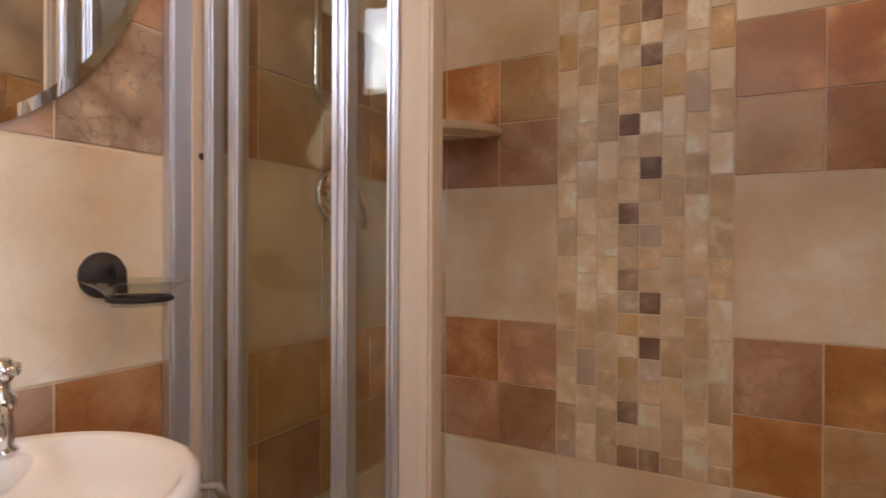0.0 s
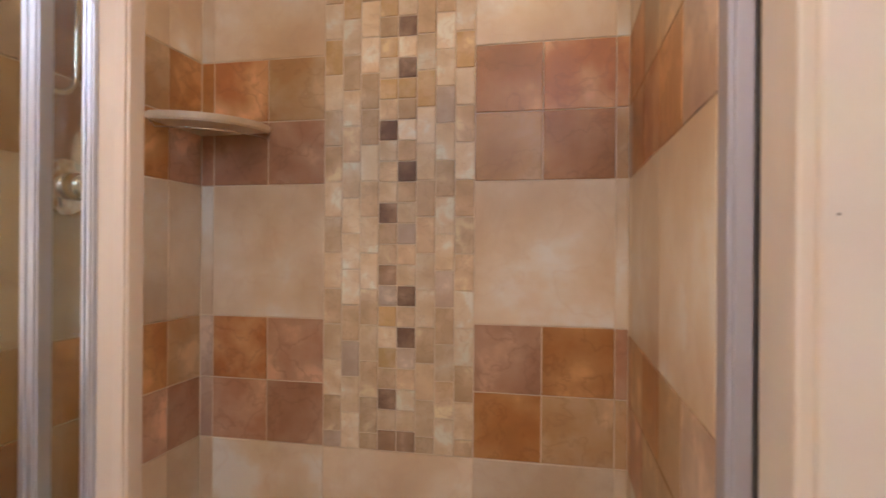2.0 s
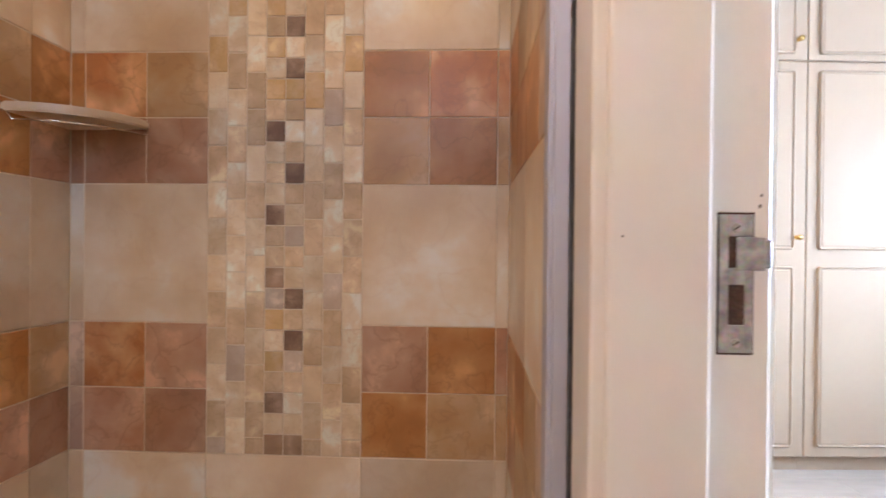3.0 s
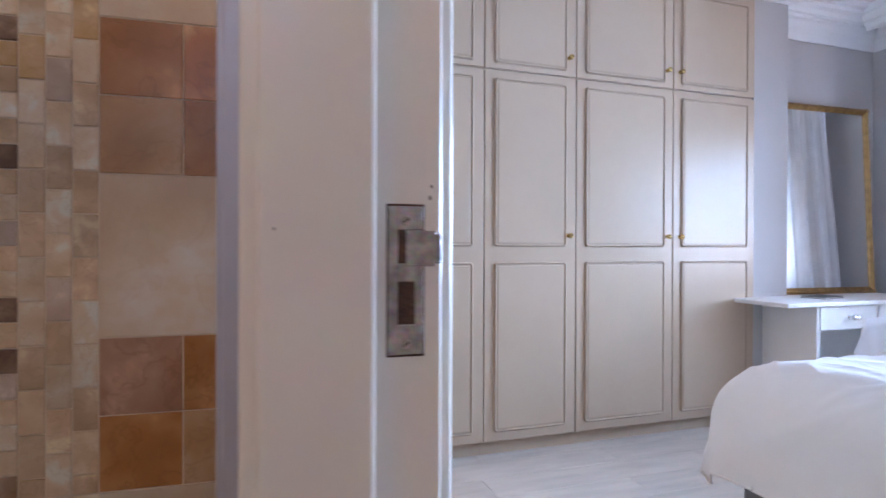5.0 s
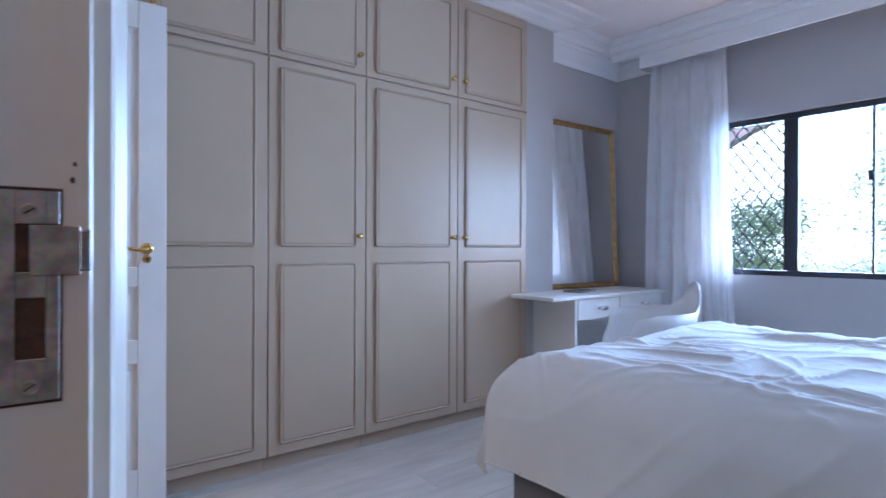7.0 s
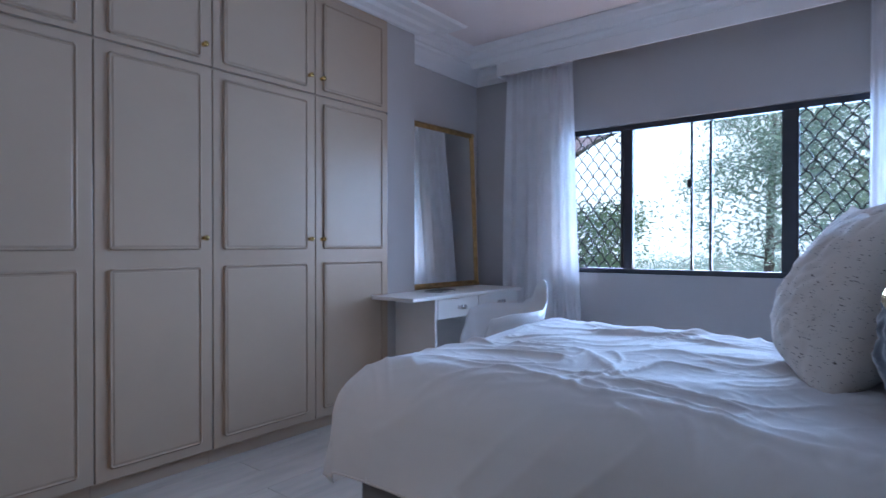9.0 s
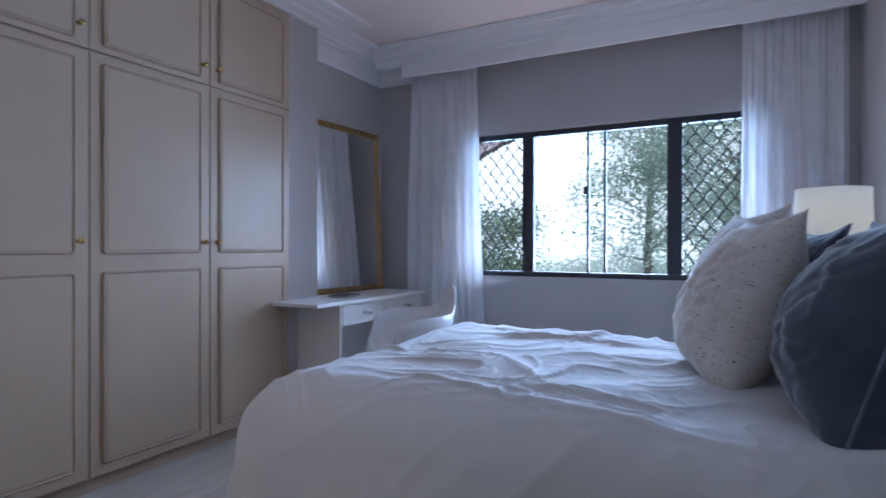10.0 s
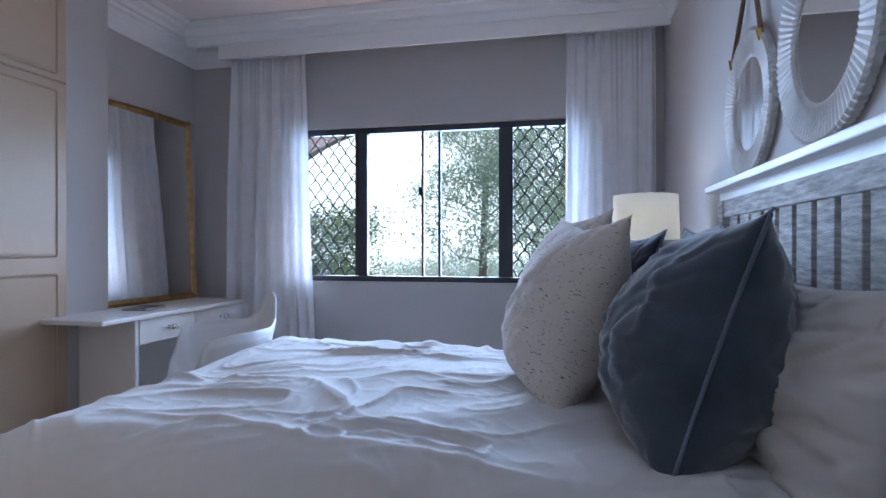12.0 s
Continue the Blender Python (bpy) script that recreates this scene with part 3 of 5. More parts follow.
def lever(parent, x, y, z, way, out, key=True, stand=1.0):
    """Brass lever on a rose; way: +1 or -1 along x for the grip; out: -1 for the face towards -y."""
    r = part("rose", lathe([(0, 0), (0.0235, 0), (0.0235, 0.003), (0.020, 0.006), (0.011, 0.009), (0.0, 0.010)], 24), "brass", parent, "polished brass rose", pose(x, y, z, 90 if out < 0 else -90), True)
    for sy in (-0.0155, 0.0155):
        part("screw", lathe([(0, 0.0012), (0.0028, 0.0010), (0.0038, 0), (0, 0)], 12), "rust_dark", r, "dark sunk screw head", pose(0.004, sy, 0.0066))
    k = out * stand
    pts = [(x, y, z), (x, y + k * 0.03, z), (x, y + k * 0.046, z - 0.002), (x + way * 0.018, y + k * 0.054, z - 0.004), (x + way * 0.05, y + k * 0.055, z - 0.004),
           (x + way * 0.092, y + k * 0.055, z + 0.006), (x + way * 0.131, y + k * 0.054, z + 0.014), (x + way * 0.139, y + k * 0.053, z + 0.016)]
    part("lever", tube(pts, [0.008, 0.008, 0.0085, 0.0085, 0.0075, 0.0072, 0.0082, 0.0045], 16), "brass", parent, "curved polished brass lever", smooth=True)
    if key:
        es = part("escutcheon", lathe([(0, 0), (0.0172, 0), (0.0172, 0.002), (0.0148, 0.004), (0, 0.0045)], 24), "old_brass", parent, "brass keyhole plate", pose(x, y, z - 0.041, 90 if out < 0 else -90), True)
        part("screw", lathe([(0, 0.0010), (0.0022, 0.0008), (0.0030, 0), (0, 0)], 12), "rust_dark", es, m=pose(-0.0112, 0, 0.0040))
        # flat piece; its dark colour is the shade inside the keyhole
        kh = lathe([(0, 0), (0.0045, 0), (0.0045, 0.001), (0, 0.001)], 12)
        box(-0.0022, 0.0022, -0.012, 0.001, 0.0, 0.001, into=kh)
        part("keyhole", kh, "rust_dark", parent, m=pose(x, y + out * 0.0045, z - 0.039, 90 if out < 0 else -90))
    return r


def panel_door(name, m, w, h, lever_y, label, sides=(-1, 1), backset=0.072, stand=1.0):
    """Leaf from the hinge at x = 0 to x = w, 40 mm thick round y = 0."""
    d = tagged(thing(name, m), label, "door", kind="structure")
    t, st = 0.02, 0.105
    rails = (0.006, 0.20), (0.62, 0.715), (0.925, 1.005), (h - 0.11, h)
    part("core", box(0.012, w - 0.012, -0.011, 0.011, 0.012, h - 0.006), "white_gloss", d)
    part("stile", box(0, st, -t, t, 0.006, h, 0.003, 2), "white_gloss", d)
    part("stile", box(w - st, w, -t, t, 0.006, h, 0.003, 2), "white_gloss", d)
    for z0, z1 in rails:
        part("rail", box(st - 0.001, w - st + 0.001, -t + 0.0012, t - 0.0012, z0, z1, 0.003, 2), "white_gloss", d)
    for z0, z1 in ((0.20, 0.62), (0.715, 0.925), (1.005, h - 0.11)):
        part("panel", box(st + 0.028, w - st - 0.028, -0.015, 0.015, z0 + 0.028, z1 - 0.028, 0.004, 2), "white_gloss", d)
    for o in sides:
        lever(d, w - backset, o * t, lever_y, -1, o, stand=stand)
    return d


panel_door("door_2", pose(0.70, 3.09, 0, 0, 0, 0), 0.785, 2.065, 1.078, "white panelled entrance door standing open by the cupboards")
bd = Vector((1.537, 0.479, 0)) - Vector((0.917, 0.155, 0))
panel_door("door_1", pose(0.917, 0.155, 0, 0, 0, math.degrees(math.atan2(bd.y, bd.x))) @ pose(0, -0.02, 0), bd.length, 2.04, 1.082, "white panelled bathroom door standing half open", backset=0.044, stand=1.30)

# ---- dressing table ----
desk = thing("dressing_table", None, "white painted built-in dressing table with two small drawers", "dressing table")
part("top", box(3.59, 4.885, 2.81, NORTH - 0.002, 0.757, 0.782, 0.006, 3), "white_paint", desk)
part("side_panel", box(3.845, 3.87, 2.845, NORTH - 0.004, 0.0, 0.757, 0.002), "white_paint", desk)
part("side_panel", box(4.855, 4.88, 2.845, NORTH - 0.004, 0.0, 0.757, 0.002), "white_paint", desk)
part("drawer_case", box(3.87, 4.855, 2.86, NORTH - 0.004, 0.612, 0.757), "white_paint", desk)
part("back_panel", box(3.87, 4.855, NORTH - 0.03, NORTH - 0.004, 0.0, 0.612), "white_paint", desk)
for x0, x1, kx in ((3.874, 4.332, 4.10), (4.338, 4.85, 4.60)):
    dr = part("drawer", box(x0, x1, 2.842, 2.862, 0.618, 0.752, 0.003, 2), "white_paint", desk)
    knob(dr, kx, 2.842, 0.688, 1.15, "chrome")
    knob(dr, kx + 0.032, 2.842, 0.688, 1.15, "chrome")

mir = thing("gilt_mirror", pose(4.455, 3.237, 0.782, -2.6, 0, -2.5), "tall gilt-framed mirror leaning on the dressing table", "mirror")
mw, mh, fw = 0.41, 1.265, 0.042
part("glass", box(-mw + 0.02, mw - 0.02, 0.0, 0.004, 0.02, mh - 0.02), "mirror", mir, "plain mirror glass")
prof = [(0.012, 0), (-0.006, 0), (-0.018, 0.010), (-0.022, 0.018), (-0.014, 0.024), (-0.012, 0.032), (-0.004, fw), (0.012, fw)]
for nm, px, pz, a, ln in (("frame_bottom", -mw, 0, 0, 2 * mw), ("frame_top", mw, mh, 180, 2 * mw), ("frame_side", mw, 0, -90, mh), ("frame_side", -mw, mh, 90, mh)):
    part(nm, strip([(y, z) for y, z in prof], ln), "gilt", mir, "moulded gilt frame rail", pose(px, 0, pz, 0, a, 0))
fold = thing("folder", pose(4.13, 3.03, 0.7825, 0, 0, 12), "dark folder lying flat on the dressing table", "folder")
part("cover", box(-0.11, 0.11, -0.07, 0.07, 0.0, 0.003, 0.001), "book", fold)
part("pages", box(-0.105, 0.105, -0.067, 0.067, 0.003, 0.009), "paper", fold)
part("cover", box(-0.11, 0.11, -0.07, 0.07, 0.009, 0.012, 0.001), "book", fold)


def shell_chair():
    """Moulded plastic armchair on four splayed wooden legs; it faces -y."""
    ch = thing("shell_chair", pose(3.80, 2.32, 0, 0, 0, -132), "white moulded plastic shell armchair at the dressing table", "chair")
    bm = bmesh.new()
    rim = [(0, 0.445), (32, 0.452), (50, 0.58), (66, 0.715), (95, 0.742), (132, 0.748), (150, 0.785), (166, 0.880), (180, 0.903)]
    na, nr = 72, 16

    def rim_height(deg):
        for (a0, h0), (a1, h1) in zip(rim, rim[1:]):
            if deg <= a1:
                f = (deg - a0) / (a1 - a0)
                return h0 + (h1 - h0) * f * f * (3 - 2 * f)
        return rim[-1][1]

    rings = []
    for j in range(1, nr + 1):
        r = j / nr
        ring = []
        for i in range(na):
            a = 2 * math.pi * i / na
            deg = abs((math.degrees(a) + 180) % 360 - 180)
            h = rim_height(deg)
            c, s = -math.cos(a), math.sin(a)
            px = (0.285 - 0.05 * max(0, c)) * math.copysign(abs(s) ** 0.85, s)
            py = (0.235 if c < 0 else 0.265) * math.copysign(abs(c) ** 0.85, c)
            g = 1 - (1 - r) ** 1.7
            lift = max(0.0, (r - 0.42) / 0.58) ** 1.5
            out = 1 + 0.05 * max(0.0, r - 0.85) / 0.15
            ring.append(bm.verts.new((px * g * out, py * g * out, 0.425 + (h - 0.425) * lift)))
        rings.append(ring)
    mid = bm.verts.new((0, 0, 0.424))
    for i in range(na):
        bm.faces.new((mid, rings[0][i], rings[0][(i + 1) % na]))
    for ra, rb in zip(rings, rings[1:]):
        for i in range(na):
            bm.faces.new((ra[i], rb[i], rb[(i + 1) % na], ra[(i + 1) % na]))
    bmesh.ops.recalc_face_normals(bm, faces=bm.faces)
    bmesh.ops.solidify(bm, geom=bm.faces[:], thickness=0.007)
    part("shell", bm, "plastic", ch, "white moulded plastic shell", smooth=True)
    for sx in (-1, 1):
        for sy in (-1, 1):
            part("leg", tube([(sx * 0.13, sy * 0.11, 0.425), (sx * 0.22, sy * 0.20, 0.0)], [0.017, 0.011], 12), "beech", ch, "round wooden leg")
    for sx in (-1, 1):
        part("cross_brace", tube([(sx * 0.13, -0.11, 0.41), (sx * -0.17, 0.15, 0.22)], 0.005, 8), "black", ch)


shell_chair()

# ---- bed ----
BX0, BX1, BY0, BY1 = 2.27, 3.63, 0.085, 1.93
bed = thing("bed", None, "queen bed with a whitewashed slatted timber headboard", "bed")
part("base", box(BX0 + 0.03, BX1 - 0.03, BY0 + 0.01, BY1 - 0.03, 0.06, 0.34, 0.015, 2), "grey_base", bed, "grey upholstered bed base")
part("mattress", box(BX0, BX1, BY0, BY1 - 0.02, 0.34, 0.655, 0.05, 4), "linen_white", bed, "white mattress", smooth=True)
for x in (BX0 + 0.1, BX1 - 0.1):
    for y in (BY0 + 0.12, BY1 - 0.14):
        part("leg", lathe([(0, 0), (0.028, 0), (0.032, 0.06), (0, 0.06)], 14), "black", bed, m=pose(x, y, 0))
HX0, HX1 = 2.20, 3.535
hb = part("headboard", box(HX0, HX1, 0.018, 0.030, 0.40, 1.30), "wash_wood", bed, "whitewashed rough-sawn timber headboard")
part("top_ledge", box(HX0 - 0.03, HX1 + 0.03, 0.014, 0.098, 1.343, 1.367, 0.004, 2), "white_paint", hb)
part("ledge_moulding", strip([(0, 0), (0, 0.036), (-0.036, 0.036), (-0.036, 0.028), (-0.022, 0.016), (-0.016, 0)], HX1 - HX0 + 0.02), "white_paint", hb, m=pose(HX0 - 0.01, 0.05, 1.307))
part("top_rail", box(HX0, HX1, 0.030, 0.058, 1.249, 1.311, 0.003), "wash_wood", hb)
for x0, x1 in ((HX0, HX0 + 0.07), (HX1 - 0.07, HX1)):
    part("post", box(x0, x1, 0.016, 0.062, 0.0, 1.311, 0.003), "wash_wood", hb)
xs = HX0 + 0.085
while xs < HX1 - 0.12:
    part("slat", box(xs, xs + 0.088, 0.0302, 0.050, 0.42, 1.250, 0.002), "wash_wood", hb)
    xs += 0.116


def duvet():
    """Quilt laid over the bed: soft top, rounded edges, hanging sides with long creases."""
    bm = bmesh.new()
    w0, w1, l1, top = BX0 + 0.10, BX1 - 0.10, BY1 - 0.14, 0.722
    r, hang = 0.15, 0.20
    nu, nv = 330, 290
    a0, a1 = w0 - r * math.pi / 2 - hang, w1 + r * math.pi / 2 + hang
    b0, b1 = 0.035, l1 + r * math.pi / 2 + hang

    def bend(a, lo, hi):
        if a < lo:
            d = lo - a
            s = -1
        elif a > hi:
            d = a - hi
            s = 1
        else:
            return a, 0.0
        e = lo if s < 0 else hi
        if d < r * math.pi / 2:
            th = d / r
            return e + s * r * math.sin(th), r * (1 - math.cos(th))
        dd = d - r * math.pi / 2
        return e + s * (r + 0.05 * dd), r + dd

    rows = []
    for j in range(nv + 1):
        b = b0 + (b1 - b0) * j / nv
        y, dy = bend(b, -9, l1)
        row = []
        for i in range(nu + 1):
            a = a0 + (a1 - a0) * i / nu
            x, dx = bend(a, w0, w1)
            drop = (dx ** 2.6 + dy ** 2.6) ** (1 / 2.6) if dx + dy > 0 else 0
            p = Vector((x * 3.0, y * 3.0, 1.7))
            flat = max(0.0, 1 - drop * 4)
            big = noise.noise(p * 0.55) * 0.022 + noise.noise(p * 1.3 + Vector((4, 1, 0))) * 0.012
            # pinched creases that run slantwise over the top, in patches
            q = Vector((y * 2.3 - x * 1.6, x * 6.4 + y * 2.4, 0.3))
            q += Vector((noise.noise(p * 1.1), noise.noise(p * 1.1 + Vector((7, 7, 7))), 0)) * 1.4
            n1 = 1 - abs(noise.noise(q * 0.62))
            n2 = 1 - abs(noise.noise(q * 1.25 + Vector((3, 9, 2))))
            n3 = 1 - abs(noise.noise(Vector((q.x * 0.5 + q.y * 0.22, q.y * 0.6 - q.x * 0.45 + 8.0, 4.0))))
            patch = 0.35 + 0.65 * max(0.0, min(1.0, 0.5 + 1.6 * noise.noise(p * 0.8 + Vector((2, 5, 8)))))
            n4 = 1 - abs(noise.noise(Vector((x * 7 - y * 5, x * 4 + y * 9, 6.0)) + Vector((q.y, q.x, 0)) * 0.35))
            n5 = 1 - abs(noise.noise(Vector((x * 11 - y * 3, y * 15 + x * 5, 2.0)) + Vector((q.x, q.y, 0)) * 0.6))
            crease = ((n1 ** 8) * 0.017 + (n2 ** 10) * 0.011 + (n3 ** 10) * 0.011) * patch + n4 ** 12 * 0.0032 * patch + n5 ** 10 * 0.0010
            # long pinched fold along the side towards the door
            rx = 2.285 + 0.125 * max(0.0, y - 0.5) + 0.02 * noise.noise(Vector((y * 4, 0, 3)))
            crease += 0.016 * math.exp(-((x - rx) / 0.016) ** 2) * max(0.0, min(1.0, (1.75 - y) * 3)) * (0.6 + 0.6 * noise.noise(Vector((y * 2.2, 5, 3))))
            hump = 0.035 * math.exp(-((x - 2.95) / 0.75) ** 2 - ((y - 1.25) / 0.65) ** 2)
            z = top - drop + (big + crease + hump) * (0.25 + 0.75 * flat)
            # side folds
            fold = min(1.0, drop / 0.35)
            k = noise.noise(Vector((a * 2.6 + b * 2.6, 0.4, drop * 1.5))) * 0.030 + (1 - abs(noise.noise(Vector((a * 3.5 + b * 3.5, 5.0, drop))))) ** 6 * 0.016
            ox = (-1 if a < w0 else 1 if a > w1 else 0) * k * fold
            oy = (1 if b > l1 else 0) * k * fold
            hem = 0.035 * noise.noise(Vector((a * 1.3, b * 1.3, 9)))
            row.append(bm.verts.new((x + ox, y + oy, max(z, 0.330 + hem))))
        rows.append(row)
    for a, b in zip(rows, rows[1:]):
        for i in range(nu):
            bm.faces.new((a[i], a[i + 1], b[i + 1], b[i]))
    bmesh.ops.recalc_face_normals(bm, faces=bm.faces)
    edge = [row[0] for row in rows] + list(rows[-1]) + [row[-1] for row in rows[::-1]]
    return bm, [v.co.copy() for v in edge]


dv = thing("duvet", None, "rumpled white cotton duvet spread over the bed", "duvet")
quilt, border = duvet()
part("cover", quilt, "duvet", dv, smooth=True)
part("hem", tube(border, 0.004, 6), "linen_white", dv, "stitched hem of the cover", smooth=True)


def cushion(name, m, w, h, d, material, label, seed, pipe=None, wrinkle=0.006):
    """Plump square cushion standing in its local xz plane, with pointed corners and creases."""
    th = thing(name, m, label, "cushion" if name != "pillow" else "pillow")
    rng = random.Random(seed)
    off = Vector((rng.uniform(0, 50), rng.uniform(0, 50), rng.uniform(0, 50)))
    n = 60
    bm = bmesh.new()
    grid = {}

    def place(u, v, side):
        pinch = 1 - 0.14 * (1 - u * u) * (abs(v) ** 3) - 0.0
        pinch2 = 1 - 0.11 * (1 - v * v) * (abs(u) ** 3)
        x, z = w / 2 * u * pinch2, h / 2 * v * pinch
        f = ((1 - u ** 2) ** 0.62) * ((1 - v ** 2) ** 0.62)
        p = Vector((u * 1.6, side * 2.0, v * 1.6)) + off
        rad = math.atan2(v, u)
        edge = max(abs(u), abs(v))
        wr = noise.noise(p * 1.6) * wrinkle * 1.5 + (1 - abs(noise.noise(p * 2.2 + Vector((9, 2, 4))))) ** 8 * wrinkle * 1.2
        wr += noise.noise(Vector((rad * 5, edge * 1.5, side * 3.0)) + off) * wrinkle * 0.4 * edge
        seam = max(0.0, (abs(u) - 0.35) / 0.65)
        wr += (1 - abs(noise.noise(Vector((u * 1.3 * side + v * 1.5, v * 5.5, side * 2.0)) + off))) ** 7 * wrinkle * 1.2 * seam * (1 - seam)
        wr -= (1 - abs(noise.noise(Vector((u * 2.5, v * 4.0 + u * 1.5, side * 5.0)) + off))) ** 12 * wrinkle * 1.6
        y = side * (d / 2 * f * (1 - 0.20 * v) + wr * f ** 0.5)
        return x, y, z

    for side in (-1, 1):
        for j in range(n + 1):
            for i in range(n + 1):
                u, v = -1 + 2 * i / n, -1 + 2 * j / n
                rim = i in (0, n) or j in (0, n)
                key = (i, j) if rim else (i, j, side)
                if key not in grid:
                    grid[key] = bm.verts.new(place(u, v, side))
        for j in range(n):
            for i in range(n):
                q = [grid[(a, b) if a in (0, n) or b in (0, n) else (a, b, side)] for a, b in ((i, j), (i + 1, j), (i + 1, j + 1), (i, j + 1))]
                bm.faces.new(q if side < 0 else q[::-1])
    bmesh.ops.recalc_face_normals(bm, faces=bm.faces)
    rimpts = [grid[k].co.copy() for k in [(i, 0) for i in range(n)] + [(n, j) for j in range(n)] + [(i, n) for i in range(n, 0, -1)] + [(0, j) for j in range(n, 0, -1)]]
    body = part("cover", bm, material, th, smooth=True)
    if pipe:
        part("piping", tube(rimpts, 0.0042, 6, loop=True), pipe, body, "corded edge piping", smooth=True)
    return th


# sleeping pillows against the headboard
cushion("pillow", pose(2.575, 0.155, 0.865, 12, 0, 0), 0.84, 0.46, 0.20, "linen_white", "plump white cotton pillow leaning on the headboard", 21, None, 0.016)
cushion("pillow", pose(3.31, 0.165, 0.865, 12, 0, 0), 0.64, 0.44, 0.20, "linen_white", "plump white cotton pillow leaning on the headboard", 22, None, 0.010)
# scatter cushions
cushion("cushion", pose(2.585, 0.335, 0.945, 18, 0, -5), 0.52, 0.55, 0.38, "velvet", "slate blue velvet cushion with corded edge", 31, "piping", 0.008)
cushion("cushion", pose(2.935, 0.612, 0.960, 20, 0, 14), 0.53, 0.56, 0.31, "fleck", "cream cushion flecked with short dark threads", 32, None, 0.005)
cushion("cushion", pose(3.28, 0.64, 1.00, 20, 0, 18), 0.52, 0.56, 0.25, "fleck", "cream cushion flecked with short dark threads", 33, None, 0.005)
cushion("cushion", pose(3.27, 0.44, 0.965, 18, 0, 12), 0.46, 0.48, 0.17, "navy", "dark navy velvet cushion behind the cream ones", 34, "piping")
cushion("cushion", pose(2.85, 0.30, 0.980, 18, 0, 8), 0.46, 0.46, 0.16, "velvet", "slate blue velvet cushion tucked behind another", 35, "piping")

# ---- bedside ----


def bedside(x0, x1, y1, h):
    t = thing("bedside_table", None, "red-brown wooden bedside table with rounded corners", "bedside table", "bedside tables")
    part("top", box(x0, x1, 0.03, y1, h - 0.027, h, 0.012, 4), "mahogany", t, "polished red-brown top")
    part("body", box(x0 + 0.03, x1 - 0.03, 0.05, y1 - 0.03, h - 0.25, h - 0.027), "mahogany", t)
    d = part("drawer", box(x0 + 0.05, x1 - 0.05, y1 - 0.03, y1 - 0.015, h - 0.23, h - 0.05, 0.003), "mahogany", t)
    part("knob", lathe([(0, 0), (0.006, 0), (0.006, 0.012), (0.013, 0.02), (0, 0.028)], 12), "old_brass", d, m=pose((x0 + x1) / 2, y1 - 0.015, h - 0.14, -90))
    for x in (x0 + 0.05, x1 - 0.05):
        for y in (0.07, y1 - 0.05):
            part("leg", tube([(x, y, h - 0.25), (x, y, 0.0)], [0.018, 0.012], 10), "mahogany", t)


bedside(1.80, 2.20, 0.375, 0.732)
bedside(3.76, 4.16, 0.44, 0.612)
lp = thing("bedside_lamp", pose(3.95, 0.26, 0.612), "lit bedside lamp with a cream drum shade", "lamp")
part("base", lathe([(0, 0), (0.07, 0), (0.075, 0.01), (0.05, 0.05), (0.065, 0.16), (0.05, 0.30), (0.018, 0.38), (0.012, 0.50), (0.012, 0.56), (0, 0.56)], 28), "ceramic", lp, "white turned base", smooth=True)
part("shade", lathe([(0.146, 0.565), (0.140, 0.765), (0.1385, 0.765), (0.1445, 0.565)], 48), "shade", lp, "cream drum shade", smooth=True)
part("bulb", lathe([(0, 0.60), (0.018, 0.61), (0.026, 0.64), (0.02, 0.665), (0, 0.67)], 16), "linen_white", lp, smooth=True)

# ---- round mirrors on straps over the headboard ----


def round_mirror(x, z, r, label):
    rm = thing("round_mirror", pose(x, 0.012, z), label, "mirror", "round wall mirrors")
    bm = bmesh.new()
    n = 84
    prof = [(1.0, 0.002), (1.0, 0.020), (0.96, 0.028), (0.66, 0.022), (0.62, 0.014), (0.62, 0.002)]
    rings = []
    for f, y in prof:
        ring = []
        for i in range(n * 2):
            a = math.pi * i / n
            rib = 1 if i % 2 else 0
            rr = r * f * (1 - 0.018 * rib * (f > 0.95))
            ring.append(bm.verts.new((rr * math.cos(a), y - (0.0032 * rib if 0.65 < f < 0.97 else 0), rr * math.sin(a))))
        rings.append(ring)
    for a, b in zip(rings, rings[1:]):
        for i in range(n * 2):
            bm.faces.new((a[i], a[(i + 1) % (2 * n)], b[(i + 1) % (2 * n)], b[i]))
    bmesh.ops.recalc_face_normals(bm, faces=bm.faces)
    part("frame", bm, "chalk_paint", rm, "white ribbed sunburst frame")
    part("glass", lathe([(0, 0.0), (r * 0.63, 0.0), (r * 0.63, 0.012), (0, 0.012)], 64), "mirror", rm, "round mirror glass", pose(0, 0, 0, -90))
    for s in (-1, 1):
        bmr = bmesh.new()
        k = 0.62 * r
        part("strap", tube([(s * k, 0.022, r * 0.72), (s * k * 0.5, 0.014, r * 1.36), (0.0, 0.008, r * 2.0)], 0.0085, 6, bmr), "rope", rm, "brown leather hanging strap")
        part("buckle", tube([(s * k, 0.020, r * 0.66), (s * k * 0.98, 0.026, r * 0.80)], 0.011, 8), "old_brass", rm, "metal strap clip")
    part("peg", lathe([(0, 0), (0.012, 0), (0.012, 0.02), (0.016, 0.03), (0, 0.032)], 14), "old_brass", rm, m=pose(0, -0.002, r * 2.0, -90))


round_mirror(3.295, 1.612, 0.242, "round mirror in a white ribbed frame hung on a brown strap")
round_mirror(2.745, 1.652, 0.272, "larger round white ribbed mirror hung on a strap")

# ---- bathroom shell (its own axes: u along the back wall, v into the room) ----
UL, UR, VB = -0.416, 0.768, 2.000
BC = 2.45


def bset(name, bm, material, label, category="wall"):
    return setting(name, bm, material, BATH, label, category)


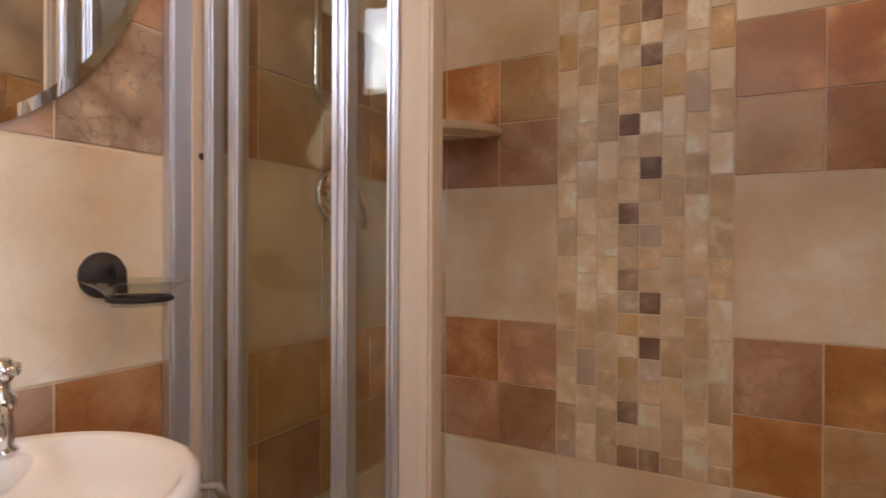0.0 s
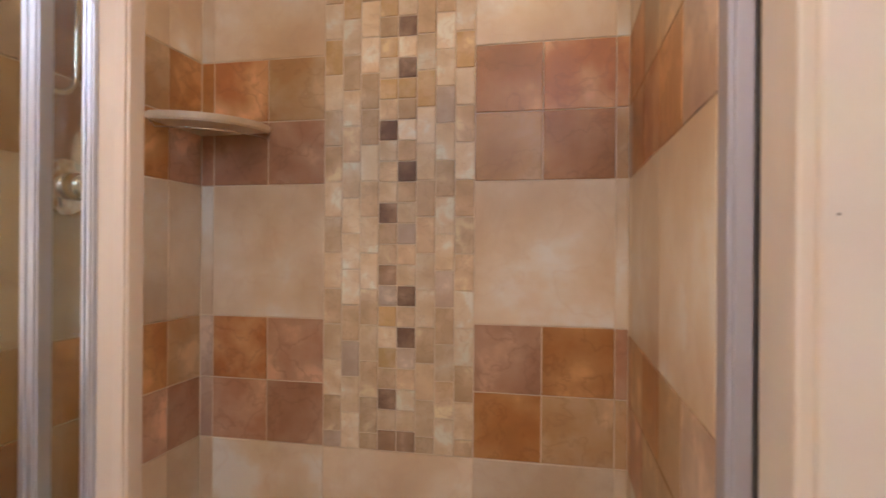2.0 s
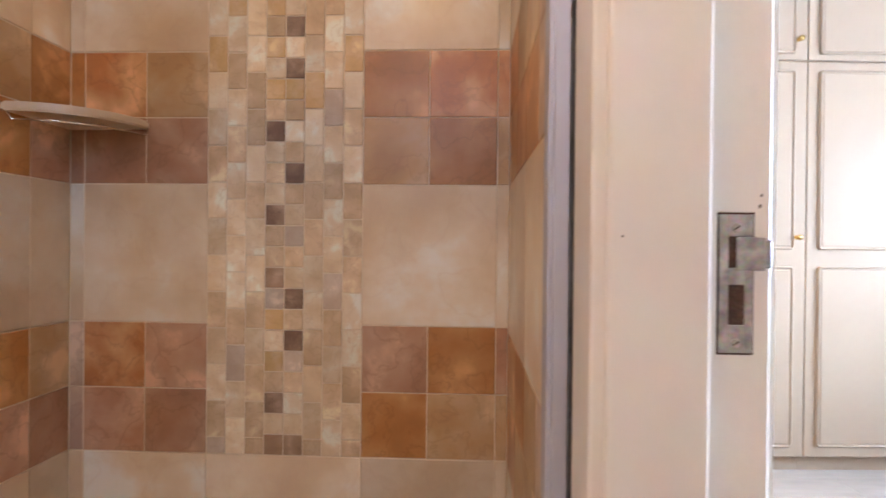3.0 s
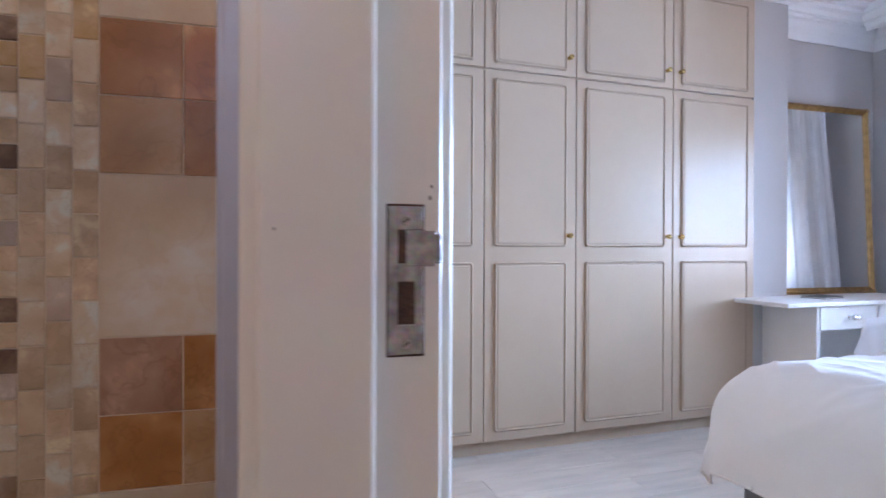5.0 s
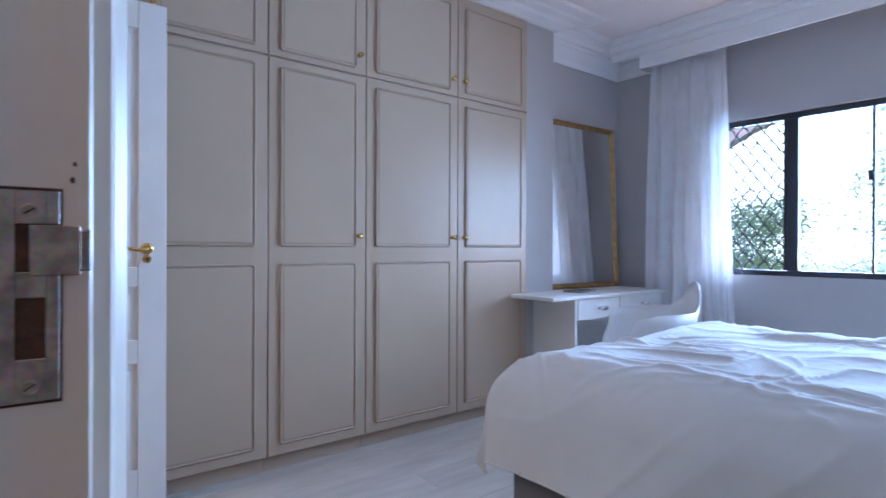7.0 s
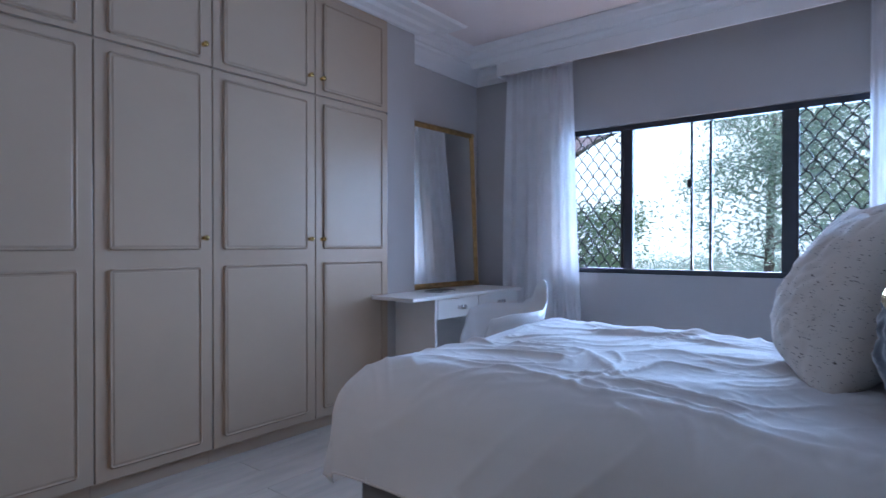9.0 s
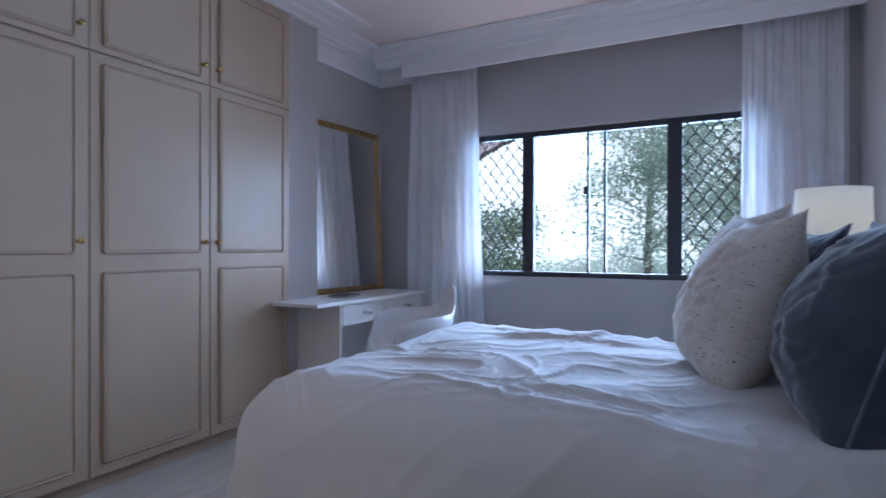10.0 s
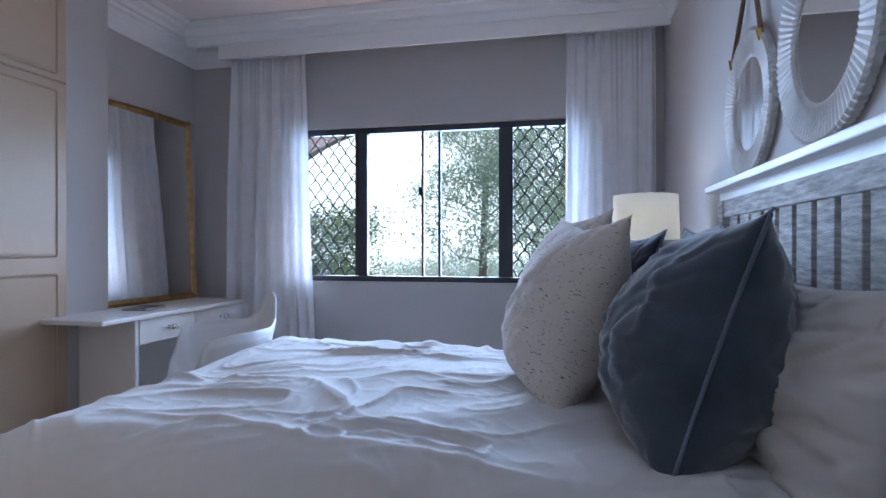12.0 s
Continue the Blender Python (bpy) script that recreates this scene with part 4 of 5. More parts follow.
back = bset("wall_bath_back", box(UL - 0.1, 0.912, VB + 0.0025, VB + 0.1, 0, BC), "grout", "tiled shower back wall with a mosaic strip")
left = bset("wall_bath_left", box(UL - 0.1, UL - 0.0025, -0.7, VB + 0.0025, 0, BC), "grout", "tiled bathroom wall with basin and mirror")
right = bset("wall_bath_right", box(UR + 0.0025, 0.910, 1.075, VB + 0.0025, 0, CEIL), "grout", "tiled shower side wall next to the door frame")
bset("wall_bath_door", box(0.775, 0.910, -0.8, 0.195, 0, CEIL), "plaster", "plain plastered wall beside the bathroom door")
bset("wall_bath_over_door", box(0.775, 0.910, 0.195, 1.075, 2.11, CEIL), "plaster", "plain plastered wall over the bathroom door")
# high opening out of view, added to suit the daylight lamp
sw = bmesh.new()
box(UL - 0.1, 0.12, -0.8, -0.7, 0, BC, into=sw)
box(0.68, 0.775, -0.8, -0.7, 0, BC, into=sw)
box(0.12, 0.68, -0.8, -0.7, 0, 1.92, into=sw)
box(0.12, 0.68, -0.8, -0.7, 2.35, BC, into=sw)
bset("wall_bath_south", sw, "plaster", "plain plastered bathroom wall with an assumed small high window")
bset("bath_ceiling", box(UL - 0.1, 0.910, -0.8, VB + 0.1, BC, BC + 0.08), "ceiling", "flat white bathroom ceiling", "ceiling")
bset("bath_floor", box(UL - 0.1, 0.912, -0.8, VB + 0.1, -0.01, 0.004), "bath_floor", "brown tiled bathroom floor", "floor")

# door frame with rebate, stop and moulded architrave on the bedroom side
fr = tagged(thing("door_frame", BATH), "worn white gloss painted bathroom door frame", "door frame", kind="structure")
part("face_casing", box(0.762, 0.790, 0.990, 1.066, 0.004, 2.11, 0.003, 2), "jamb_gloss", fr)
part("stop_jamb", box(0.774, 0.858, 0.983, 1.0745, 0.004, 2.11, 0.004, 2), "jamb_gloss", fr)
part("rebate_jamb", box(0.857, 0.912, 1.0000, 1.0745, 0.004, 2.11, 0.002), "jamb_gloss", fr)
ARC = [(0, 0), (0.010, 0), (0.013, 0.008), (0.013, 0.014), (0.017, 0.018), (0.018, 0.030), (0.022, 0.034), (0.022, 0.062), (0.0, 0.064)]
arch = bmesh.new()
pa = [arch.verts.new((0.9115 + a, 1.012 + b, 0.0)) for a, b in ARC]
pb = [arch.verts.new((0.9115 + a, 1.012 + b, 2.14)) for a, b in ARC]
for i in range(len(ARC)):
    j = (i + 1) % len(ARC)
    arch.faces.new((pa[i], pa[j], pb[j], pb[i]))
arch.faces.new(pb)
bmesh.ops.recalc_face_normals(arch, faces=arch.faces)
part("architrave", arch, "jamb_gloss", fr, "moulded white architrave")
part("hinge_jamb", box(0.774, 0.912, 0.195, 0.220, 0.004, 2.11, 0.003), "jamb_gloss", fr)
part("head", box(0.774, 0.912, 0.220, 0.983, 2.075, 2.11, 0.003), "jamb_gloss", fr)
part("sealant_line", box(0.7575, 0.764, 1.0655, 1.0698, 0.004, 2.11), "mould", fr, "black mould along the sealant")
part("rust_stain", box(0.8678, 0.8975, 0.9994, 1.0001, 1.0012, 1.1188), "rust_dark", fr, "rust bleeding from the plate edge")
for cu, cz, cs_ in ((0.7860, 1.098, 0.0007), (0.9020, 1.124, 0.0010), (0.9032, 1.133, 0.0008)):
    vf = 0.9826 if cu < 0.857 else 0.9996
    chip = lathe([(0, 0.0004), (cs_, 0.0003), (cs_ * 1.2, 0), (0, 0)], 7)
    for vv in chip.verts:
        vv.co.y *= 1.6
    part("paint_chip", chip, "rust_dark", fr, "small dark chip in the paint", pose(cu, vf, cz, 90))
sk = part("strike_plate", box(0.8690, 0.8763, 0.9980, 1.0000, 1.003, 1.117), "steel", fr, "scratched steel strike plate")
for nm, u0, u1, z0, z1 in (("plate_edge", 0.8898, 0.8962, 1.003, 1.071), ("plate_edge", 0.8898, 0.8962, 1.099, 1.117), ("plate_end", 0.8762, 0.8899, 1.003, 1.026), ("plate_bridge", 0.8762, 0.8899, 1.059, 1.073), ("plate_end", 0.8762, 0.8899, 1.099, 1.117)):
    part(nm, box(u0, u1, 0.9980, 1.0000, z0, z1, 0.0004), "steel", sk)
# flat rusty sheets, dark enough to carry the shade inside the holes
part("mortice", box(0.8762, 0.8899, 0.9991, 1.0004, 1.026, 1.059), "rust_dark", sk, "rusty bolt hole")
part("mortice", box(0.8762, 0.8899, 0.9991, 1.0004, 1.073, 1.099), "rust_dark", sk, "rusty latch hole")
lip = box(0.8826, 0.9058, 0.9968, 0.9986, 1.071, 1.0985, 0.0005)
box(0.9046, 0.9114, 0.9974, 1.0028, 1.073, 1.0965, 0.0012, into=lip)
part("lip", lip, "steel", sk)
for z in (1.011, 1.106):
    sc = part("screw", lathe([(0, 0.0008), (0.0032, 0.0006), (0.0042, 0), (0, 0)], 14), "steel", sk, m=pose(0.8826, 0.9978, z, 90))
    part("slot", box(-0.0028, 0.0028, -0.0005, 0.0005, 0.0005, 0.0011), "rust_dark", sc, m=pose(0, 0, 0, 0, 0, 35))

# ---- shower enclosure ----
VS = 1.180
sh = thing("shower_enclosure", BATH, "sliding glass shower enclosure with aluminium profiles, pushed half open", "shower enclosure")


def profile(u0, u1, v0, v1, material="alu", name="profile", ribs=2):
    body = part(name, box(u0, u1, v0, v1, 0.13, 1.97, 0.002, 2), material, sh)
    for i in range(ribs):
        c = u0 + (u1 - u0) * (i + 0.5) / ribs
        w = (u1 - u0) / ribs * 0.33
        part("rib", box(c - w, c + w, v0 - 0.004, v0 + 0.001, 0.13, 1.97, 0.0015, 2), material, body)
    return body


profile(UL, -0.388, 1.118, 1.150, name="wall_profile", ribs=1)
part("fixed_strip", box(-0.4155, -0.384, 1.150, VS + 0.012, 0.13, 1.97), "alu_white", sh, "flat beige filler strip")
profile(-0.381, -0.359, VS - 0.012, VS + 0.012, ribs=1)
profile(-0.329, -0.307, VS - 0.006, VS + 0.018, ribs=1)
profile(-0.106, -0.078, VS - 0.012, VS + 0.012)
profile(-0.011, 0.005, VS - 0.010, VS + 0.014)
part("wide_profile", box(0.005, 0.042, VS - 0.004, VS + 0.012, 0.13, 1.97, 0.002), "alu_white", sh, "wide flat beige edge profile")
profile(0.040, 0.062, VS - 0.014, VS + 0.014, "alu_white", "edge_profile", 1)
profile(0.738, UR, 1.0695, 1.1015, "alu_dull", "wall_profile", 1)
for u0, u1, v in ((-0.372, -0.322, 0.004), (-0.312, -0.100, 0.0), (-0.083, -0.005, 0.008)):
    g = part("glass_panel", box(u0, u1, VS + v, VS + v + 0.005, 0.15, 1.95), "shower_glass", sh, "clear glass panel")
    g.visible_shadow = False
part("top_track", box(UL, UR, VS - 0.03, VS + 0.03, 1.955, 1.995, 0.003), "alu", sh)
part("bottom_track", box(UL, UR, VS - 0.03, VS + 0.03, 0.115, 0.14, 0.003), "alu", sh)
for z in (1.232, 0.45):
    part("screw", lathe([(0, 0.003), (0.005, 0.002), (0.006, 0), (0, 0)], 12), "rust_dark", sh, m=pose(-0.384, 1.166, z, 0, 90, 0))
tagged(part("shower_kerb", box(UL, UR, VS - 0.05, VS + 0.06, 0.004, 0.115, 0.006), "bath_floor", m=BATH), "low tiled kerb under the shower door", "kerb", kind="structure")

mx = thing("shower_mixer", BATH @ pose(UL + 0.002, 1.538, 1.196, 0, 90, 0), "chrome single-lever shower mixer on the tiled wall", "shower mixer")
part("plate", lathe([(0, 0), (0.062, 0), (0.062, 0.004), (0.055, 0.010), (0.03, 0.014), (0.0, 0.014)], 40), "chrome", mx, smooth=True)
part("body", lathe([(0.03, 0.012), (0.030, 0.035), (0.026, 0.052), (0.014, 0.060), (0, 0.061)], 28), "chrome", mx, smooth=True)
part("lever", tube([(0, 0, 0.045), (-0.005, 0.008, 0.070), (0.035, 0.016, 0.078), (0.075, 0.02, 0.072)], [0.014, 0.013, 0.010, 0.008], 12), "chrome", mx, smooth=True)
hz = thing("shower_hose", BATH, "ribbed chrome shower hose hanging in a loop", "shower hose")
hp = []
for i in range(90):
    a = i / 89
    th = math.pi * min(1, max(0, (a - 0.42) / 0.16))
    if a < 0.42:
        hp.append((UL + 0.05, 1.470 - 0.046, 2.25 - (2.25 - 1.42) * a / 0.42))
    elif a < 0.58:
        hp.append((UL + 0.05, 1.470 - 0.046 * math.cos(th), 1.42 - 0.046 * math.sin(th)))
    else:
        hp.append((UL + 0.05, 1.470 + 0.046 + 0.05 * (a - 0.58), 1.42 + (2.20 - 1.42) * (a - 0.58) / 0.42))
hp2 = []
for k in range(len(hp) - 1):
    for q in range(5):
        hp2.append(tuple(Vector(hp[k]).lerp(Vector(hp[k + 1]), q / 5)))
part("hose", tube(hp2, [0.0078 if i % 2 else 0.0060 for i in range(len(hp2))], 8), "chrome", hz, "ribbed chrome hose", smooth=True)
part("riser_bracket", box(UL, UL + 0.065, 1.46, 1.62, 2.19, 2.27, 0.008, 2), "chrome", hz)

cs = thing("corner_shelf", BATH @ pose(UL, VB, 0), "cream stone corner shelf with a chrome guard rail", "shelf")
bm = bmesh.new()
R = 0.222
for z in (1.392, 1.414):
    c = [bm.verts.new((0.001, -0.001, z))] + [bm.verts.new((0.001 + R * math.sin(radians(a)), -0.001 - R * math.cos(radians(a)) - 0.008, z)) for a in np.linspace(0, 90, 25)]
    bm.faces.new(c)
v = list(bm.verts)
h = len(v) // 2
for i in range(h):
    bm.faces.new((v[i], v[(i + 1) % h], v[h + (i + 1) % h], v[h + i]))
bmesh.ops.recalc_face_normals(bm, faces=bm.faces)
bmesh.ops.bevel(bm, geom=[e for e in bm.edges if abs(e.verts[0].co.z - e.verts[1].co.z) < 1e-5], offset=0.004, segments=2, affect="EDGES")
part("slab", bm, "cream_tile", cs, "pale cream stone slab")
rl = [(0.004, -R + 0.005, 1.392), (0.012, -R + 0.012, 1.376)] + [(0.008 + (R - 0.02) * math.sin(radians(a)), -0.004 - (R - 0.02) * math.cos(radians(a)), 1.376) for a in np.linspace(5, 85, 14)] + [(R - 0.012, -0.012, 1.376), (R - 0.005, -0.004, 1.392)]
part("guard_rail", tube(rl, 0.0028, 8), "chrome", cs, "thin chrome guard rail", smooth=True)

# ---- basin side ----
bm = bmesh.new()
n = 72
c = [bm.verts.new((0.006, 0.747 + 0.36 * math.cos(2 * math.pi * i / n), 1.65 + 0.45 * math.sin(2 * math.pi * i / n))) for i in range(n)]
d = [bm.verts.new((0.001, 0.747 + 0.36 * math.cos(2 * math.pi * i / n), 1.65 + 0.45 * math.sin(2 * math.pi * i / n))) for i in range(n)]
e = [bm.verts.new((0.0072, 0.747 + 0.345 * math.cos(2 * math.pi * i / n), 1.65 + 0.435 * math.sin(2 * math.pi * i / n))) for i in range(n)]
bm.faces.new(e)
for i in range(n):
    j = (i + 1) % n
    bm.faces.new((c[i], c[j], e[j], e[i]))
    bm.faces.new((d[i], d[j], c[j], c[i]))
bmesh.ops.recalc_face_normals(bm, faces=bm.faces)
tagged(part("bathroom_mirror", bm, "mirror", m=BATH @ pose(UL, 0, 0)), "frameless oval mirror on the tiled wall", "mirror")

bs = thing("wash_basin", BATH @ pose(-0.212, 0.80, 0.006), "white oval ceramic wash basin", "wash basin")
bl = lathe([(0.0, 0.715), (0.05, 0.712), (0.13, 0.735), (0.20, 0.790), (0.236, 0.834), (0.250, 0.842), (0.262, 0.838), (0.266, 0.826), (0.258, 0.805), (0.215, 0.735), (0.15, 0.68), (0.08, 0.655), (0, 0.65)], 64)
for vv in bl.verts:
    vv.co.x *= 0.69
    vv.co.y *= 0.705
part("bowl", bl, "ceramic", bs, smooth=True)
part("waste", lathe([(0, 0.716), (0.022, 0.716), (0.024, 0.719), (0.012, 0.7195), (0, 0.718)], 20), "chrome", bs, smooth=True)
part("pedestal", lathe([(0, 0), (0.11, 0), (0.105, 0.02), (0.075, 0.10), (0.07, 0.45), (0.09, 0.66), (0, 0.66)], 28), "ceramic", bs, smooth=True)
tp = part("tap", lathe([(0, 0.825), (0.020, 0.825), (0.021, 0.833), (0.014, 0.838), (0.013, 0.880), (0.017, 0.884), (0.017, 0.896), (0.011, 0.902), (0.010, 0.918), (0, 0.918)], 22), "chrome", bs, "chrome pillar tap", pose(-0.150, 0.070, 0), True)
part("spout", tube([(0, 0, 0.872), (0.03, -0.014, 0.886), (0.075, -0.034, 0.880), (0.09, -0.041, 0.862)], [0.011, 0.011, 0.010, 0.009], 14), "chrome", tp, smooth=True)
head = lathe([(0, 0.915), (0.013, 0.915), (0.015, 0.921), (0.015, 0.935), (0.010, 0.942), (0, 0.943)], 18)
for a in (20, 110):
    c, d = 0.024 * math.cos(radians(a)), 0.024 * math.sin(radians(a))
    tube([(-c, -d, 0.928), (c, d, 0.928)], 0.0055, 10, head)
part("cross_handle", head, "chrome", tp, "chrome cross handle", smooth=True)
part("ledge", box(-0.2035, -0.12, -0.11, 0.11, 0.775, 0.828, 0.02, 4), "ceramic", bs, smooth=True)
ph = thing("flexible_hose", BATH, "dark flexible water hose under the basin", "hose")
part("hose", tube([(-0.20, 0.93, 0.74), (-0.16, 0.985, 0.795), (-0.145, 1.005, 0.792), (-0.135, 1.02, 0.755), (-0.13, 1.03, 0.60), (-0.15, 1.02, 0.40), (-0.27, 0.95, 0.20), (UL + 0.01, 0.95, 0.18)], 0.0065, 10), "steel", ph, smooth=True)

so = thing("soap_dish", BATH, "clear glass soap dish on a dark round wall holder", "soap dish")
part("wall_rose", lathe([(0, 0), (0.034, 0), (0.034, 0.006), (0.028, 0.018), (0.012, 0.022), (0, 0.022)], 28), "black", so, "dark round wall holder", pose(UL, 1.020, 1.039, 0, 90, 0), True)
part("arm", tube([(UL + 0.012, 1.020, 1.044), (UL + 0.034, 1.022, 1.058), (UL + 0.042, 1.024, 1.046), (UL + 0.042, 1.027, 1.014)], 0.007, 10), "black", so, smooth=True)
part("ring", tube([(UL + 0.078 + 0.040 * math.cos(2 * math.pi * i / 28), 1.030 + 0.040 * math.sin(2 * math.pi * i / 28), 1.008) for i in range(28)], 0.004, 8, loop=True), "black", so, smooth=True)
part("dish", lathe([(0, -0.018), (0.034, -0.018), (0.036, -0.008), (0.045, 0.004), (0.064, 0.016), (0.0655, 0.018), (0.063, 0.018), (0.043, 0.008), (0.033, -0.005), (0.031, -0.014), (0, -0.014)], 40), "dish_glass", so, "clear glass dish", pose(UL + 0.078, 1.030, 1.016) @ Matrix.Diagonal((1.08, 1.08, 1.0, 1)), True)

# ---- outside ----
tagged(part("ground", box(5.2, 400, -300, 300, -2.6, -2.5), "lawn"), "lawn falling away beyond the window", "ground", kind="structure")
# veranda arch seen at the window's corner
ver = bmesh.new()
ar = [(1.3 + 2.0 * math.cos(radians(t)), 1.675 + 0.72 * math.sin(radians(t))) for t in np.linspace(0, 90, 24)]
loop = ar + [(-1.2, 2.39), (-1.2, 3.0), (4.6, 3.0), (4.6, -2.5), (3.3, -2.5)]
fa = [ver.verts.new((6.3, y, z)) for y, z in loop]
fb = [ver.verts.new((6.42, y, z)) for y, z in loop]
ver.faces.new(fa)
ver.faces.new(fb[::-1])
for i in range(len(loop)):
    j = (i + 1) % len(loop)
    ver.faces.new((fa[i], fa[j], fb[j], fb[i]))
bmesh.ops.recalc_face_normals(ver, faces=ver.faces)
tagged(part("veranda_arch", ver, "render"), "mauve plastered veranda arch outside the window", "arch", kind="structure")


def tree(x, y, z0, height, spread, leaf, leaves, seed, low=0.35, size=0.10):
    """Tapered trunk, limbs and a loose crown of small leaf sprays."""
    rng = random.Random(seed)
    t = thing("tree", pose(x, y, z0), "leafy garden tree in bright daylight beyond the window", "tree", "garden trees")
    trunk = bmesh.new()
    tube([(0, 0, 0), (0.05, 0.1, height * 0.3), (-0.05, 0.05, height * 0.55), (0.1, 0, height * 0.8)], [0.13, 0.09, 0.06, 0.02], 8, trunk)
    tips = []
    for i in range(26):
        h = height * rng.uniform(low, 0.8)
        a = rng.uniform(0, 6.28)
        ln = spread * rng.uniform(0.5, 1.0)
        p0 = Vector((0, 0, h))
        p1 = p0 + Vector((math.cos(a) * ln * 0.5, math.sin(a) * ln * 0.5, rng.uniform(0.1, 0.5) * ln))
        p2 = p0 + Vector((math.cos(a) * ln, math.sin(a) * ln, rng.uniform(0.1, 0.8) * ln))
        tube([p0, p1, p2], [0.022, 0.012, 0.005], 5, trunk)
        tips += [p1, p2, p2, (p1 + p2) / 2]
    part("trunk", trunk, "bark", t)
    verts, faces = [], []
    for i in range(leaves):
        c = rng.choice(tips) + Vector((rng.gauss(0, 1), rng.gauss(0, 1), rng.gauss(0, 0.7))) * spread * 0.17
        d = Vector((rng.uniform(-1, 1), rng.uniform(-1, 1), rng.uniform(-1, 1))).normalized()
        e = d.orthogonal().normalized()
        s = size * rng.uniform(0.5, 1.2)
        k = len(verts)
        verts += [c - d * s, c + e * s * 0.4, c + d * s, c - e * s * 0.4]
        faces.append((k, k + 1, k + 2, k + 3))
    me = bpy.data.meshes.new("crown")
    me.from_pydata(verts, [], faces)
    me.materials.append(M[leaf])
    cr = new("crown", me)
    cr.parent = t
    cr["kind"] = "stuff"


tree(9.0, 4.6, -2.5, 4.7, 1.2, "leaf_green", 34000, 4, 0.45, 0.036)
tree(11.5, 2.0, -2.5, 7.6, 1.35, "leaf_bleached", 19000, 5, 0.42, 0.044)
tree(10.8, 0.6, -2.5, 7.2, 1.8, "leaf", 19000, 6, 0.3, 0.044)
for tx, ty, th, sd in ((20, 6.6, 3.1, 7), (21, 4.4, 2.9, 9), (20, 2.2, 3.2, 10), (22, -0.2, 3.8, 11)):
    tree(tx, ty, -2.5, th, 2.3, "leaf_bleached", 9000, sd, 0.45, 0.06)
tagged(part("backdrop", box(70, 70.1, -120, 120, -10, 90), "sky"), "bright hazy white sky beyond the garden", "sky", kind="structure")

# ---- floor boards of the bedroom ----
floor = bpy.data.objects["floor"]
shared = {}
rng = random.Random(12)
yb, row = -0.10, 0
while yb < 3.82:
    xb = 0.22 - rng.uniform(0, 0.9)
    while xb < 5.0:
        x0, x1 = max(0.22, xb), min(4.998, xb + 1.22)
        if x1 - x0 > 0.05:
            key = (round(x1 - x0, 3))
            if key not in shared:
                me = bpy.data.meshes.new("plank")
                b = box(0, x1 - x0 - 0.0015, 0, 0.1885, -0.0115, 0, 0.0012)
                b.to_mesh(me)
                b.free()
                me.materials.append(M["floor"])
                shared[key] = me
            ob = new("plank", shared[key])
            ob.parent = floor
            ob.matrix_local = pose(x0, yb, 0)
        xb += 1.22
    yb += 0.19

# ---- tiles ----
meshes = {}
JOINT = 0.0032


def tile(parent, name, w, h, material, m, depth=0.0035):
    key = (round(w, 4), round(h, 4), material)
    if key not in meshes:
        me = bpy.data.meshes.new(name)
        b = box(JOINT / 2, w - JOINT / 2, 0, depth, JOINT / 2, h - JOINT / 2)
        bmesh.ops.bevel(b, geom=[e for e in b.edges if e.verts[0].co.y < 1e-6 and e.verts[1].co.y < 1e-6], offset=0.0014, segments=1, affect="EDGES")
        b.to_mesh(me)
        b.free()
        me.materials.append(M[material])
        meshes[key] = me
    ob = new(name, meshes[key])
    ob.parent = parent
    ob.matrix_local = m
    return ob


BANDS = ((0.155, 0.527, "big"), (0.527, 0.700, "small"), (0.700, 0.877, "small"), (0.877, 1.249, "big"), (1.249, 1.427, "small"), (1.427, 1.603, "small"), (1.603, 1.975, "big"), (1.975, 2.152, "small"), (2.152, 2.33, "small"))
rng = random.Random(77)


def run(parent, cuts, at, skip=None, fixed=None, mid=(0.877, 1.249)):
    """Lays bands of tiles over a wall; cuts are the upright joints of the small tiles, pairs of which make a big one."""
    for bi, (z0, z1, kind) in enumerate(BANDS):
        z0, z1 = (mid[0] if z == 0.877 else mid[1] if z == 1.249 else z for z in (z0, z1))
        if kind == "small":
            for i, (a, b) in enumerate(zip(cuts, cuts[1:])):
                if skip and a >= skip[0] - 1e-4 and b <= skip[1] + 1e-4 and z1 > 0.5:
                    continue
                mt = (fixed or {}).get((i, bi)) or rng.choice(("terracotta", "rust", "mauve", "mauve", "tan", "pale_rose"))
                tile(parent, "tile", b - a, z1 - z0, mt, at(a, z0))
        else:
            i = 0
            while i < len(cuts) - 1:
                wide = 2 if i + 2 < len(cuts) and (cuts[i + 1] - cuts[i]) > 0.1 and (cuts[i + 2] - cuts[i + 1]) > 0.1 else 1
                a, b = cuts[i], cuts[i + wide]
                i += wide
                if skip and a >= skip[0] - 1e-4 and b <= skip[1] + 1e-4 and z1 > 0.51:
                    continue
                tile(parent, "tile", b - a, z1 - z0, "cream_tile", at(a, z0))


ML, MR = -0.036, 0.382
B_FIX = {(1, 4): "mauve", (2, 4): "mauve", (1, 5): "terracotta", (2, 5): "tan", (0, 4): "mauve", (0, 5): "rust", (1, 2): "terracotta", (2, 2): "mauve", (0, 2): "pale_rose", (0, 1): "pale_rose", (1, 1): "mauve", (2, 1): "mauve",
         (4, 5): "rust", (5, 5): "terracotta", (4, 4): "tan", (5, 4): "rust", (4, 2): "mauve", (5, 2): "rust", (4, 1): "rust", (5, 1): "tan", (6, 1): "tan", (6, 2): "mauve", (6, 4): "tan", (6, 5): "terracotta"}
